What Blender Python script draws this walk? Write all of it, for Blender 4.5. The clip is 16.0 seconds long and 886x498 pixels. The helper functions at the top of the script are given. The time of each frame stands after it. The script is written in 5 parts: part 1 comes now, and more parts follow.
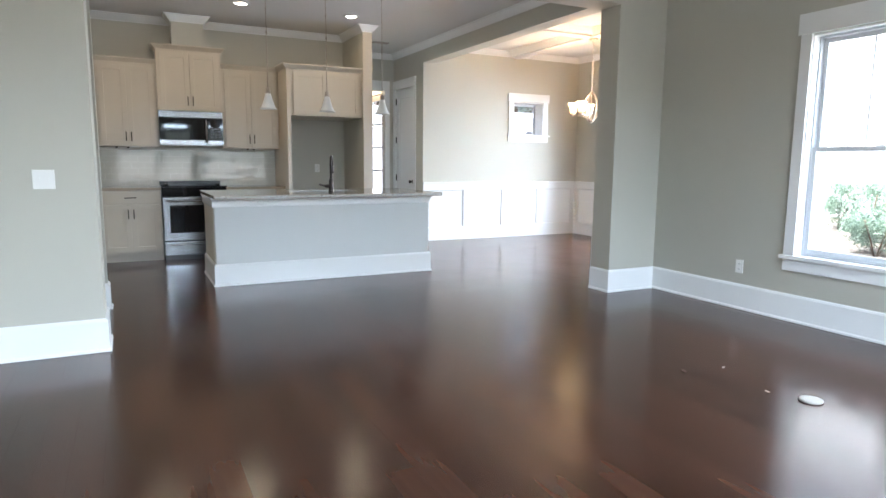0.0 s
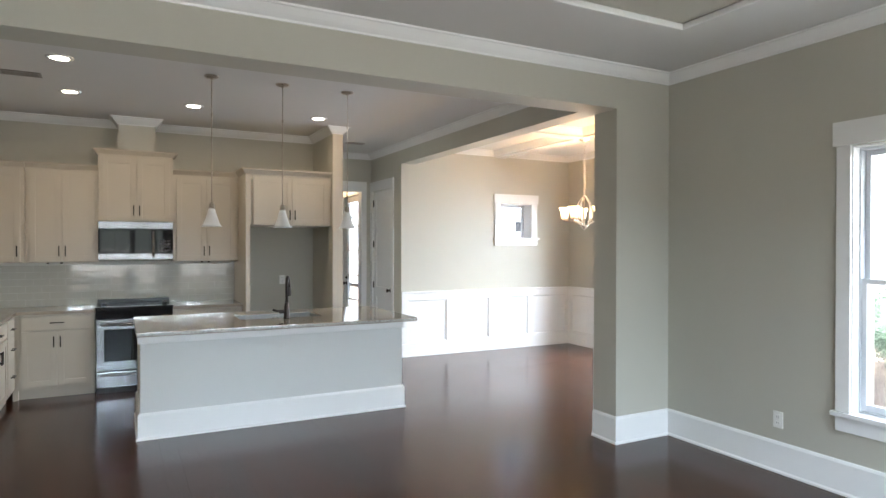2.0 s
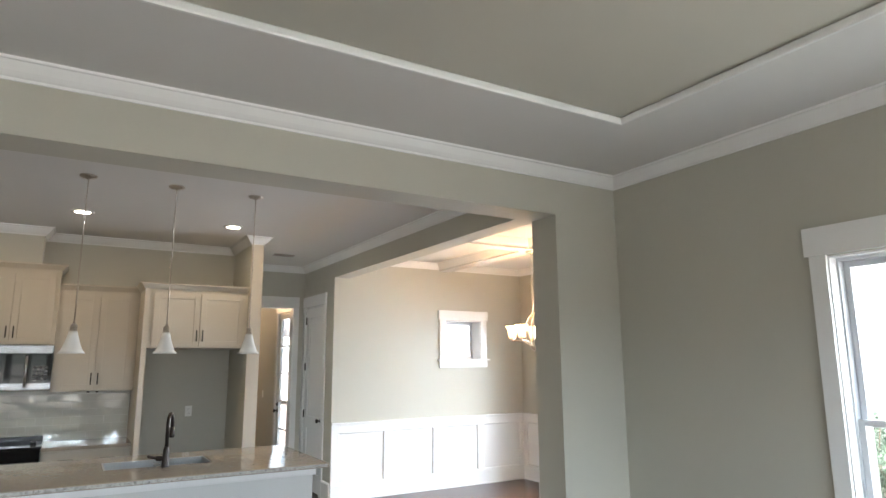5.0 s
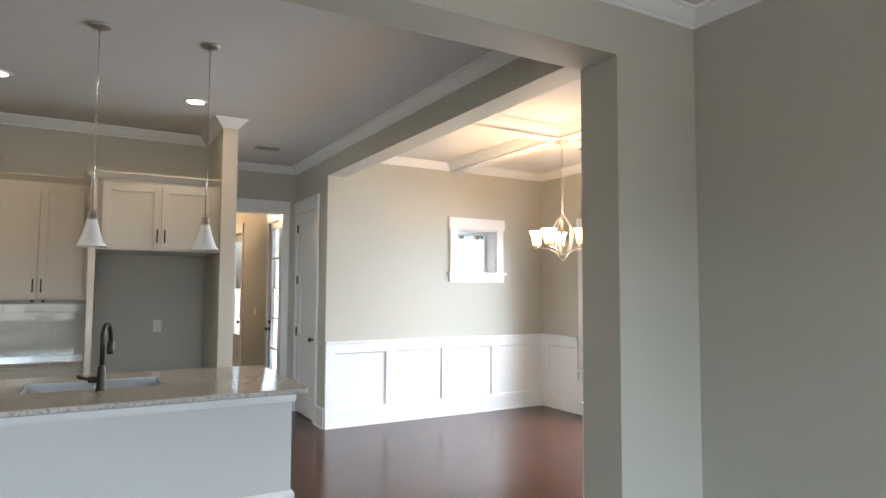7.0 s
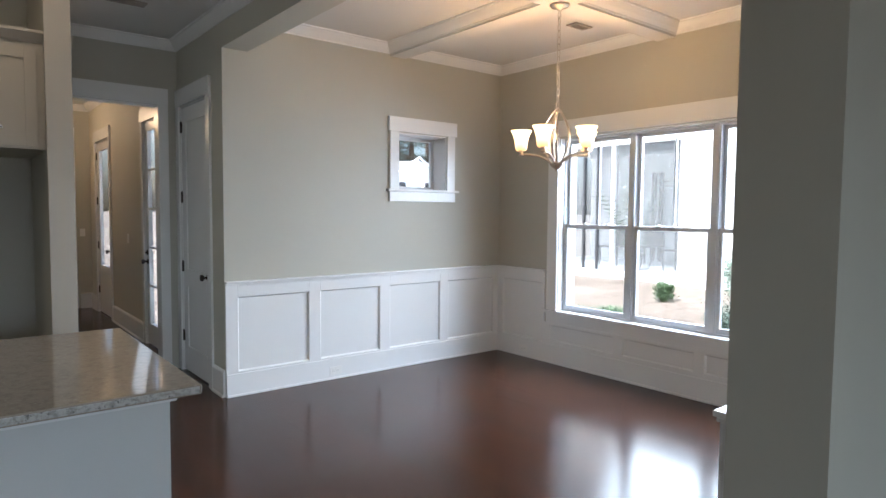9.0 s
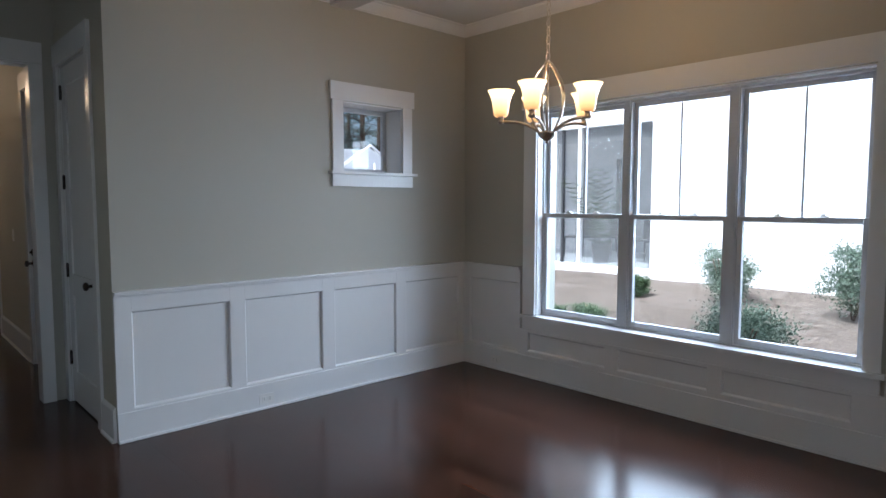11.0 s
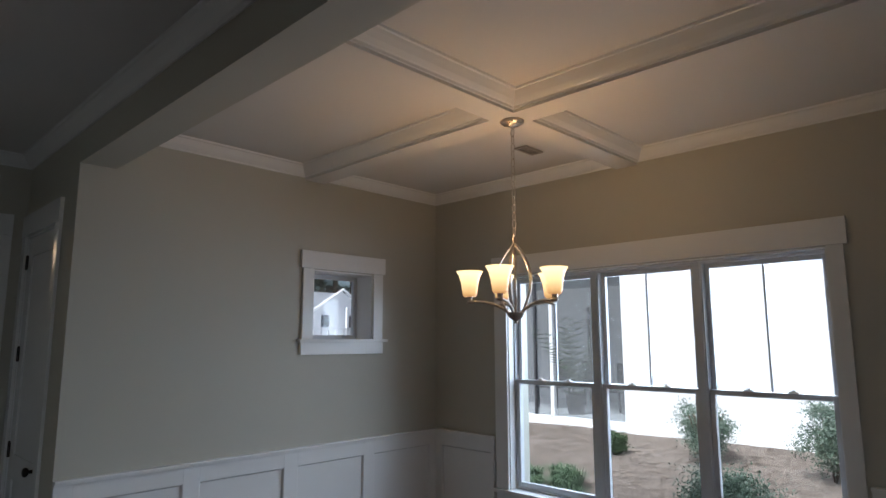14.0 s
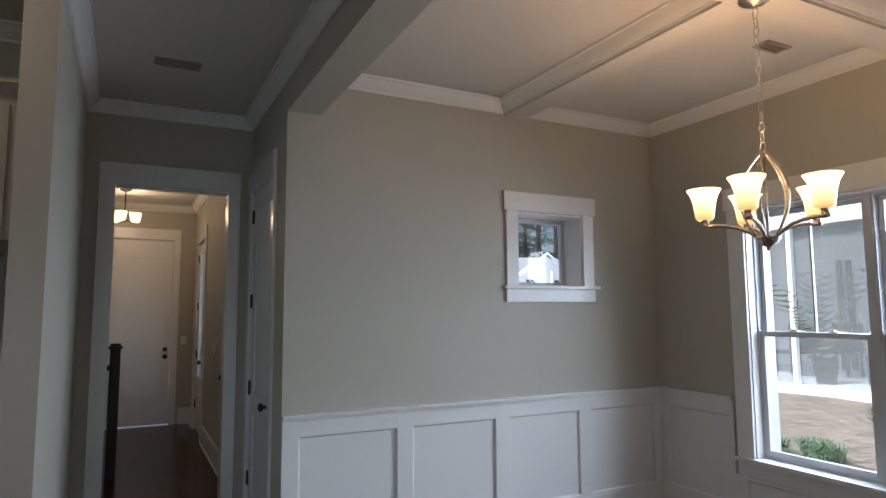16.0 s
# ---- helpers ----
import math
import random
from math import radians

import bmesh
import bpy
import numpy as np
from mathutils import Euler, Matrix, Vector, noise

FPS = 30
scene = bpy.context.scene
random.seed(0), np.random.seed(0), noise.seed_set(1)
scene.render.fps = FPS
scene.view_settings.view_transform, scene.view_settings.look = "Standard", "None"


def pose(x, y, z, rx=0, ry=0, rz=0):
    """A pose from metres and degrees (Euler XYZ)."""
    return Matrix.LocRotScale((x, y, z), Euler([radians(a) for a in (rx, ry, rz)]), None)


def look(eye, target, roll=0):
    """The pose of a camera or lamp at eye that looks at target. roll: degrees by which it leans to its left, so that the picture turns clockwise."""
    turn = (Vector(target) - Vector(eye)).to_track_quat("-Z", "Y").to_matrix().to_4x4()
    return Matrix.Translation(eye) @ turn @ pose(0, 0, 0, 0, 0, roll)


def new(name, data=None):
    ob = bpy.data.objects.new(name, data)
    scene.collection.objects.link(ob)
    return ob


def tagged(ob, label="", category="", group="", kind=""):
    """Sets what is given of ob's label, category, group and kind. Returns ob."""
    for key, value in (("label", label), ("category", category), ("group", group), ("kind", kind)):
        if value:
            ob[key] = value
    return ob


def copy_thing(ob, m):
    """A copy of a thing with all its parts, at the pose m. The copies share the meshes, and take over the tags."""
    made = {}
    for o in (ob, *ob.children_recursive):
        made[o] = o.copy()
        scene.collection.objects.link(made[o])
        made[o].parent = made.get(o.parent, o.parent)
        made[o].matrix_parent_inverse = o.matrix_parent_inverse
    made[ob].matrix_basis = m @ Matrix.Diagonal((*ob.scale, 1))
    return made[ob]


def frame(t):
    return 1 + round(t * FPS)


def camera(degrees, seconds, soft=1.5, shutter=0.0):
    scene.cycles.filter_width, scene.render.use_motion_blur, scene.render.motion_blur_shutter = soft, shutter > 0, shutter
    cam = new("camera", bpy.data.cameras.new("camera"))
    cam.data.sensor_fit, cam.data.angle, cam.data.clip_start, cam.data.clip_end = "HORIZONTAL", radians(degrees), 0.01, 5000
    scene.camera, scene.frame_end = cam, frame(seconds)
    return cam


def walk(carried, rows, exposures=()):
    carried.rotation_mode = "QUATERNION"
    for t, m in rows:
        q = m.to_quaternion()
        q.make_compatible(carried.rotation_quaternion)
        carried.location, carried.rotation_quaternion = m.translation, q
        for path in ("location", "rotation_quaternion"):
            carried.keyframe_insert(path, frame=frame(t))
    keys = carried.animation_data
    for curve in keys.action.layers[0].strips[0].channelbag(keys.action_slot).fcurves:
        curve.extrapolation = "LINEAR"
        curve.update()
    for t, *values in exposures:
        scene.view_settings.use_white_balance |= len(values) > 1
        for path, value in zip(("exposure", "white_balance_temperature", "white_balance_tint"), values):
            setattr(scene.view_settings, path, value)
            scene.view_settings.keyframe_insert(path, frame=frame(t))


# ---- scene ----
cam = camera(71.1, 16.0)
PATH = [
    (0, (0.244, 0.037, 1.25), (1.135, 1.806, 0.973), 0.5),
    (0.5, (0.314, 0.198, 1.372), (1.216, 1.965, 1.12), 0.3),
    (1, (0.493, 0.413, 1.444), (1.4, 2.181, 1.223), 0.4),
    (1.5, (0.631, 0.645, 1.53), (1.544, 2.417, 1.367), 0.3),
    (2, (0.834, 0.849, 1.601), (1.755, 2.624, 1.59), 0.1),
    (2.5, (1.048, 1.002, 1.664), (1.987, 2.76, 1.82), -0.0),
    (3, (1.186, 1.146, 1.719), (2.15, 2.872, 2.019), -0.1),
    (3.5, (1.339, 1.232, 1.751), (2.332, 2.929, 2.12), -0.1),
    (5.8, (1.728, 1.623, 1.628), (2.727, 3.325, 1.95), -0.1),
    (6, (1.809, 1.724, 1.608), (2.804, 3.434, 1.897), 0.1),
    (6.5, (1.956, 2.053, 1.583), (2.949, 3.772, 1.821), 0.1),
    (7, (2.118, 2.432, 1.537), (3.108, 4.166, 1.661), 0.3),
    (7.5, (2.216, 2.83, 1.528), (3.245, 4.544, 1.592), 0.5),
    (8, (2.315, 3.257, 1.534), (3.462, 4.895, 1.557), 0.5),
    (8.5, (2.517, 3.67, 1.505), (3.718, 5.269, 1.458), 0.4),
    (9, (2.669, 4.07, 1.505), (3.918, 5.627, 1.386), 0.5),
    (9.2, (2.722, 4.208, 1.505), (4.021, 5.723, 1.38), 0.5),
    (11.3, (3.359, 4.923, 1.471), (4.724, 6.378, 1.328), 0.1),
    (11.5, (3.372, 4.921, 1.514), (4.739, 6.376, 1.392), 0.0),
    (12, (3.373, 4.885, 1.576), (4.742, 6.343, 1.611), 0.1),
    (12.5, (3.351, 4.893, 1.643), (4.745, 6.318, 1.809), -0.0),
    (13, (3.351, 4.911, 1.682), (4.756, 6.317, 1.904), -0.0),
    (13.5, (3.338, 4.919, 1.694), (4.75, 6.312, 1.955), -0.1),
    (14, (3.334, 4.907, 1.703), (4.747, 6.292, 1.998), -0.1),
    (14.5, (3.358, 4.903, 1.686), (4.768, 6.287, 1.997), -0.2),
    (15, (3.414, 4.942, 1.648), (4.818, 6.333, 1.954), -0.1),
    (15.5, (3.496, 5.051, 1.587), (4.768, 6.572, 1.85), -0.1),
    (15.8, (3.539, 5.177, 1.596), (4.627, 6.841, 1.817), 0.1),
    (16, (3.556, 5.247, 1.542), (4.456, 7.022, 1.741), -0.3),
]
EV = 2.5
EXPOSURES = [(t, EV + e, k, 10) for t, e, k in ((0, 0.13, 5820), (1.5, 0.06, 5980), (3.0, -0.05, 6220), (6.0, 0.0, 6180), (7.5, -0.24, 5970), (8.5, -0.80, 5800), (9.0, -1.0, 5770), (11.3, -2.14, 5450), (13.0, -2.59, 5700), (15.0, -2.59, 5700), (15.5, -2.50, 5700), (16.0, -1.90, 5750))]
walk(cam, [(t, look(eye, target, roll)) for t, eye, target, roll in PATH], EXPOSURES)

# ---- world, sun, added area lamps standing in for daylight ----
SKY, SUN = 0.15, 5.0
world = bpy.data.worlds.new("sky")
scene.world = world
world.use_nodes = True
wn = world.node_tree.nodes
sky = wn.new("ShaderNodeTexSky")
sky.sky_type, sky.sun_disc = "NISHITA", False
sky.sun_elevation, sky.sun_rotation = radians(55), radians(-90)
sky.air_density, sky.dust_density = 1.0, 5.0
wn["Background"].inputs["Strength"].default_value = SKY
world.node_tree.links.new(sky.outputs["Color"], wn["Background"].inputs["Color"])


def lamp(name, kind, m, energy, colour, **settings):
    data = bpy.data.lights.new(name, kind)
    data.energy, data.color = energy, colour
    for key, value in settings.items():
        if key == "size": data.size = value
        elif key == "size_y": data.shape = "RECTANGLE"; data.size_y = value
        elif key == "angle": data.angle = value
        elif key == "radius": data.shadow_soft_size = value
        elif key == "disk": data.shape = "DISK"; data.size = value
        elif key == "spread": data.spread = value
    ob = new(name, data)
    ob.matrix_world = m
    return ob


lamp("sun", "SUN", look((-30, 4, 43), (0, 4, 0)), SUN, (1.0, 0.96, 0.9), angle=radians(12))
DAYLIGHT = (0.86, 0.94, 1.0)
# Area lamps added beyond the east windows stand in for sky light.
lamp("daylight_dining", "AREA", pose(8.45, 6.96, 2.15, 0, 63, 0), 122, (0.82, 0.91, 1.0), size=1.80, size_y=2.8, spread=radians(146))
lamp("sky_fill_east", "AREA", pose(6.5, 2.01, 2.75, 0, 72, 0), 40, DAYLIGHT, size=2.0, size_y=2.3)
# Upturned lamp added in the opening for light bounced off the ground.
lamp("bounce_fill_east", "AREA", pose(5.12, 2.01, 1.42, 0, 105, 0), 4.2, (0.97, 1.0, 0.93), size=1.45, size_y=2.2)
# Added strips 2 m outside for low sky light; upturned ones for ground bounce.
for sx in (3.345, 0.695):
    lamp("sky_fill_south", "AREA", pose(sx, -3.0, 2.6, 76, 0, 0), 82, (0.80, 0.91, 1.0), size=2.3, size_y=0.8)
    lamp("bounce_fill_south", "AREA", pose(sx, -1.14, 1.45, 125, 0, 0), 2.9, (0.96, 1.0, 0.92), size=2.2, size_y=1.40, spread=radians(115))
# Lamp added just inside the glazed hall door, in place of daylight through it.
lamp("daylight_hall", "AREA", pose(4.36, 11.12, 1.35, 0, 80, 0), 1.3, DAYLIGHT, size=1.9, size_y=0.5)

# ---- materials ----
def material(name, colour, rough=0.5, metal=0.0, vary=0.06, scale=8.0, fine=120.0, bump=0.05, coat=0.0, spec=0.5):
    """A surface with a large and a fine variation of tone, gloss and relief."""
    m = bpy.data.materials.new(name)
    m.use_nodes = True
    t = m.node_tree
    n, l = t.nodes, t.links
    b = n["Principled BSDF"]
    geo = n.new("ShaderNodeTexCoord")
    big, small = n.new("ShaderNodeTexNoise"), n.new("ShaderNodeTexNoise")
    big.inputs["Scale"].default_value, small.inputs["Scale"].default_value = scale, fine
    big.inputs["Detail"].default_value, small.inputs["Detail"].default_value = 4, 3
    for x in (big, small):
        l.new(geo.outputs["Object"], x.inputs["Vector"])
    mix = n.new("ShaderNodeMix")
    mix.data_type = "RGBA"
    c = colour
    mix.inputs["A"].default_value = (*[max(0, v * (1 - vary)) for v in c], 1)
    mix.inputs["B"].default_value = (*[min(1, v * (1 + vary)) for v in c], 1)
    l.new(big.outputs["Fac"], mix.inputs["Factor"])
    l.new(mix.outputs["Result"], b.inputs["Base Color"])
    ro = n.new("ShaderNodeMapRange")
    ro.inputs["To Min"].default_value, ro.inputs["To Max"].default_value = max(0.02, rough * 0.85), min(1, rough * 1.15)
    l.new(small.outputs["Fac"], ro.inputs["Value"])
    l.new(ro.outputs["Result"], b.inputs["Roughness"])
    if bump:
        bp = n.new("ShaderNodeBump")
        bp.inputs["Strength"].default_value, bp.inputs["Distance"].default_value = bump, 0.002
        l.new(small.outputs["Fac"], bp.inputs["Height"])
        l.new(bp.outputs["Normal"], b.inputs["Normal"])
    b.inputs["Metallic"].default_value = metal
    b.inputs["Coat Weight"].default_value = coat
    b.inputs["Specular IOR Level"].default_value = spec
    return m


def wood_floor():
    m = material("stained_oak", (0.05, 0.02, 0.012), 0.2)
    t = m.node_tree
    n, l = t.nodes, t.links
    b = n["Principled BSDF"]
    geo, info = n.new("ShaderNodeNewGeometry"), n.new("ShaderNodeObjectInfo")
    mp = n.new("ShaderNodeMapping")
    mp.inputs["Scale"].default_value = (14, 0.9, 1)
    off = n.new("ShaderNodeVectorMath")
    off.operation = "MULTIPLY_ADD"
    off.inputs[1].default_value = (1, 1, 1)
    l.new(geo.outputs["Position"], off.inputs[0])
    l.new(info.outputs["Random"], off.inputs[2])
    l.new(off.outputs["Vector"], mp.inputs["Vector"])
    g = n.new("ShaderNodeTexNoise")
    g.inputs["Scale"].default_value, g.inputs["Detail"].default_value, g.inputs["Distortion"].default_value = 1.2, 2, 0.5
    l.new(mp.outputs["Vector"], g.inputs["Vector"])
    ramp = n.new("ShaderNodeValToRGB")
    ramp.color_ramp.elements[0].position, ramp.color_ramp.elements[0].color = 0.25, (0.040, 0.0155, 0.0090, 1)
    ramp.color_ramp.elements[1].position, ramp.color_ramp.elements[1].color = 0.8, (0.056, 0.0220, 0.0128, 1)
    l.new(g.outputs["Fac"], ramp.inputs["Fac"])
    hs = n.new("ShaderNodeHueSaturation")
    mr = n.new("ShaderNodeMapRange")
    mr.inputs["To Min"].default_value, mr.inputs["To Max"].default_value = 0.70, 1.34
    isl = n.new("ShaderNodeMath")
    isl.operation = "ADD"
    fr = n.new("ShaderNodeMath")
    fr.operation = "FRACT"
    l.new(info.outputs["Random"], isl.inputs[0])
    l.new(geo.outputs["Random Per Island"], isl.inputs[1])
    l.new(isl.outputs["Value"], fr.inputs[0])
    l.new(fr.outputs["Value"], mr.inputs["Value"])
    l.new(mr.outputs["Result"], hs.inputs["Value"])
    l.new(ramp.outputs["Color"], hs.inputs["Color"])
    l.new(hs.outputs["Color"], b.inputs["Base Color"])
    b.inputs["Specular IOR Level"].default_value = 0.32
    wear = n.new("ShaderNodeTexNoise")
    wear.inputs["Scale"].default_value, wear.inputs["Detail"].default_value = 2.2, 2
    l.new(geo.outputs["Position"], wear.inputs["Vector"])
    rr = n.new("ShaderNodeMapRange")
    rr.inputs["To Min"].default_value, rr.inputs["To Max"].default_value = 0.15, 0.24
    l.new(wear.outputs["Fac"], rr.inputs["Value"])
    l.new(rr.outputs["Result"], b.inputs["Roughness"])
    bp = n.new("ShaderNodeBump")
    bp.inputs["Strength"].default_value, bp.inputs["Distance"].default_value = 0.10, 0.004
    l.new(wear.outputs["Fac"], bp.inputs["Height"])
    l.new(bp.outputs["Normal"], b.inputs["Normal"])
    return m


def speckled(name, base, flecks, rough):
    """Polished granite: flecks of several tones at two sizes."""
    m = material(name, base, rough, bump=0)
    t = m.node_tree
    n, l = t.nodes, t.links
    b = n["Principled BSDF"]
    geo = n.new("ShaderNodeNewGeometry")
    prev = None
    for (scale, lo, hi, colour) in flecks:
        x = n.new("ShaderNodeTexNoise")
        x.inputs["Scale"].default_value, x.inputs["Detail"].default_value, x.inputs["Roughness"].default_value = scale, 5, 0.7
        l.new(geo.outputs["Position"], x.inputs["Vector"])
        r = n.new("ShaderNodeMapRange")
        r.inputs["From Min"].default_value, r.inputs["From Max"].default_value = lo, hi
        l.new(x.outputs["Fac"], r.inputs["Value"])
        mx = n.new("ShaderNodeMix")
        mx.data_type = "RGBA"
        if prev is None: mx.inputs["A"].default_value = (*base, 1)
        else: l.new(prev, mx.inputs["A"])
        mx.inputs["B"].default_value = (*colour, 1)
        l.new(r.outputs["Result"], mx.inputs["Factor"])
        prev = mx.outputs["Result"]
    l.new(prev, b.inputs["Base Color"])
    return m


def glass_sheet(name, tint=(1, 1, 1), gloss=1.0):
    m = bpy.data.materials.new(name)
    m.use_nodes = True
    t = m.node_tree
    n, l = t.nodes, t.links
    n.remove(n["Principled BSDF"])
    tr, gl, mx = n.new("ShaderNodeBsdfTransparent"), n.new("ShaderNodeBsdfGlossy"), n.new("ShaderNodeMixShader")
    face, power, mr = n.new("ShaderNodeLayerWeight"), n.new("ShaderNodeMath"), n.new("ShaderNodeMapRange")
    tr.inputs["Color"].default_value = (*tint, 1)
    gl.inputs["Roughness"].default_value = 0.01
    power.operation = "POWER"
    power.inputs[1].default_value = 5
    mr.inputs["To Min"].default_value, mr.inputs["To Max"].default_value = 0.035 * gloss, 0.9 * gloss
    l.new(face.outputs["Facing"], power.inputs[0])
    l.new(power.outputs["Value"], mr.inputs["Value"])
    l.new(mr.outputs["Result"], mx.inputs["Fac"])
    l.new(tr.outputs["BSDF"], mx.inputs[1])
    l.new(gl.outputs["BSDF"], mx.inputs[2])
    l.new(mx.outputs["Shader"], n["Material Output"].inputs["Surface"])
    return m


def glowing(name, colour, strength, base=(0.8, 0.78, 0.72)):
    m = material(name, base, 0.35, bump=0)
    b = m.node_tree.nodes["Principled BSDF"]
    b.inputs["Emission Color"].default_value = (*colour, 1)
    b.inputs["Emission Strength"].default_value = strength
    return m


WALL = material("greige_wall_paint", (0.472, 0.456, 0.392), 0.6, vary=0.025, scale=1.3, fine=260, bump=0.10)
TRIM = material("white_trim_paint", (0.80, 0.80, 0.79), 0.25, vary=0.02, scale=3, fine=90, bump=0.03)
CEIL = material("ceiling_paint", (0.62, 0.61, 0.59), 0.85, vary=0.03, scale=1.1, fine=300, bump=0.10)
CAB = material("cream_cabinet_paint", (0.505, 0.452, 0.37), 0.33, vary=0.03, scale=5, fine=70, bump=0.03)
TILE = material("white_glazed_tile", (0.60, 0.595, 0.54), 0.07, vary=0.06, scale=6, fine=14, bump=0.10, coat=0.6)
VENT = material("painted_register", (0.30, 0.27, 0.24), 0.5, vary=0.1)
GROUT = material("pale_grout", (0.72, 0.72, 0.68), 0.9, vary=0.1, fine=400)
STEEL = material("brushed_stainless", (0.29, 0.29, 0.30), 0.24, 1.0, vary=0.06, scale=30, fine=300, bump=0.03)
NICKEL = material("brushed_nickel", (0.50, 0.45, 0.39), 0.28, 1.0, vary=0.06, scale=20, fine=200, bump=0.02)
BRONZE = material("oil_rubbed_bronze", (0.035, 0.028, 0.025), 0.38, 0.7, vary=0.2, scale=30, fine=200)
BLACKGLASS = material("black_glass", (0.008, 0.008, 0.009), 0.04, bump=0, vary=0.1, spec=0.32)
BLACK = material("black_enamel", (0.015, 0.015, 0.016), 0.3, vary=0.15)
VINYL = material("white_vinyl_sash", (0.60, 0.62, 0.65), 0.35, vary=0.03, bump=0.02)
COVER = material("dull_beige_plastic", (0.42, 0.39, 0.35), 0.5, vary=0.08)
PLASTIC = material("white_plastic", (0.78, 0.77, 0.74), 0.35, vary=0.03, bump=0.02)
GRANITE = speckled("speckled_granite", (0.355, 0.305, 0.245), [(30, 0.46, 0.66, (0.29, 0.245, 0.198)), (90, 0.55, 0.70, (0.44, 0.40, 0.345)), (150, 0.60, 0.74, (0.24, 0.20, 0.166))], 0.07)
# Dressed edge with dark flecks; its paler base has sky light put in.
LITEDGE = speckled("skylit_granite_edge", (0.50, 0.485, 0.45), [(45, 0.46, 0.60, (0.34, 0.32, 0.29)), (70, 0.56, 0.66, (0.10, 0.09, 0.085))], 0.28)
# Lighter than WALL: strong daylight on the island is put into its colour.
ISLANDLIT = material("lightened_island_paint", (0.60, 0.605, 0.59), 0.5, vary=0.025, scale=1.5, fine=240, bump=0.08)
SINKSTEEL = material("satin_sink_steel", (0.40, 0.40, 0.395), 0.30, 1.0, vary=0.05, scale=20, fine=250, bump=0.02)
OAK = wood_floor()
SUBFLOOR = material("floor_joint", (0.012, 0.006, 0.004), 0.8)
FANWOOD = material("dark_walnut_blade", (0.05, 0.028, 0.018), 0.35, vary=0.3, scale=12, fine=80)
GLASS = glass_sheet("window_glass", (0.96, 0.98, 0.98), 1.0)
FROST = glowing("frosted_shade", (1.0, 0.93, 0.82), 0.01, (0.66, 0.655, 0.63))
AMBER = glowing("lit_opal_glass", (1.0, 0.64, 0.28), 1.6, (0.62, 0.50, 0.34))
CANLIGHT = glowing("lit_downlight_lens", (1.0, 0.86, 0.66), 3.0)
at, an, al = AMBER.node_tree, AMBER.node_tree.nodes, AMBER.node_tree.links
co, sp, hot = an.new("ShaderNodeTexCoord"), an.new("ShaderNodeSeparateXYZ"), an.new("ShaderNodeValToRGB")
hot.color_ramp.elements[0].position, hot.color_ramp.elements[0].color = 0.0, (0.42, 0.19, 0.05, 1)
hot.color_ramp.elements[1].position, hot.color_ramp.elements[1].color = 0.85, (1.30, 0.90, 0.40, 1)
al.new(co.outputs["Generated"], sp.inputs["Vector"])
al.new(sp.outputs["Z"], hot.inputs["Fac"])
al.new(hot.outputs["Color"], an["Principled BSDF"].inputs["Emission Color"])
HALLGLOW = glowing("lit_hall_shade", (1.0, 0.62, 0.26), 2.2, (0.85, 0.7, 0.5))
MULCH = speckled("pine_straw", (0.245, 0.200, 0.168), [(4, 0.42, 0.68, (0.17, 0.135, 0.112)), (34, 0.46, 0.62, (0.36, 0.31, 0.27)), (60, 0.50, 0.62, (0.085, 0.064, 0.052))], 0.95)
STRAW = material("dry_pine_needle", (0.27, 0.22, 0.18), 0.9, vary=0.75, scale=25)
SIDING = material("white_siding", (0.86, 0.87, 0.88), 0.55, vary=0.03)
SCREEN = glass_sheet("porch_screen", (0.88, 0.90, 0.91), 0.0)
mesh_grey = SCREEN.node_tree.nodes.new("ShaderNodeBsdfDiffuse")
mesh_grey.inputs["Color"].default_value = (0.24, 0.245, 0.25, 1)
weave = SCREEN.node_tree.nodes.new("ShaderNodeMixShader")
weave.inputs["Fac"].default_value = 0.32
out = SCREEN.node_tree.nodes["Material Output"]
SCREEN.node_tree.links.new(out.inputs["Surface"].links[0].from_socket, weave.inputs[1])
SCREEN.node_tree.links.new(mesh_grey.outputs["BSDF"], weave.inputs[2])
SCREEN.node_tree.links.new(weave.outputs["Shader"], out.inputs["Surface"])
PORCHWALL = material("shaded_porch_wall", (0.78, 0.79, 0.79), 0.7, vary=0.06, scale=2)
ROOF = material("grey_shingle", (0.16, 0.16, 0.17), 0.9, vary=0.3, scale=20)
PALEROOF = material("pale_metal_roof", (0.55, 0.56, 0.58), 0.45, vary=0.08, scale=4)
LEAF = material("shrub_leaf", (0.07, 0.12, 0.05), 0.55, vary=0.5, scale=30)
LEAF2 = material("pale_shrub_leaf", (0.135, 0.190, 0.140), 0.5, vary=0.45, scale=30)
PINE = material("pine_needle", (0.030, 0.045, 0.028), 0.7, vary=0.4, scale=20)
GRASSM = material("liriope_blade", (0.105, 0.165, 0.085), 0.5, vary=0.5, scale=30)
BARK = material("pine_bark", (0.10, 0.07, 0.05), 0.95, vary=0.4, scale=20)
DARKSTEEL = material("dark_frame", (0.05, 0.05, 0.055), 0.5)

# ---- mesh helpers ----
def box(bm, x0, x1, y0, y1, z0, z1, b=0.0):
    v = [bm.verts.new((x, y, z)) for z in (z0, z1) for y in (y0, y1) for x in (x0, x1)]
    f = [bm.faces.new([v[i] for i in q]) for q in ((0, 2, 3, 1), (4, 5, 7, 6), (0, 1, 5, 4), (2, 6, 7, 3), (0, 4, 6, 2), (1, 3, 7, 5))]
    if b:
        e = list({e for q in f for e in q.edges})
        bmesh.ops.bevel(bm, geom=e, offset=b, segments=2, profile=0.7, affect="EDGES")
    return bm


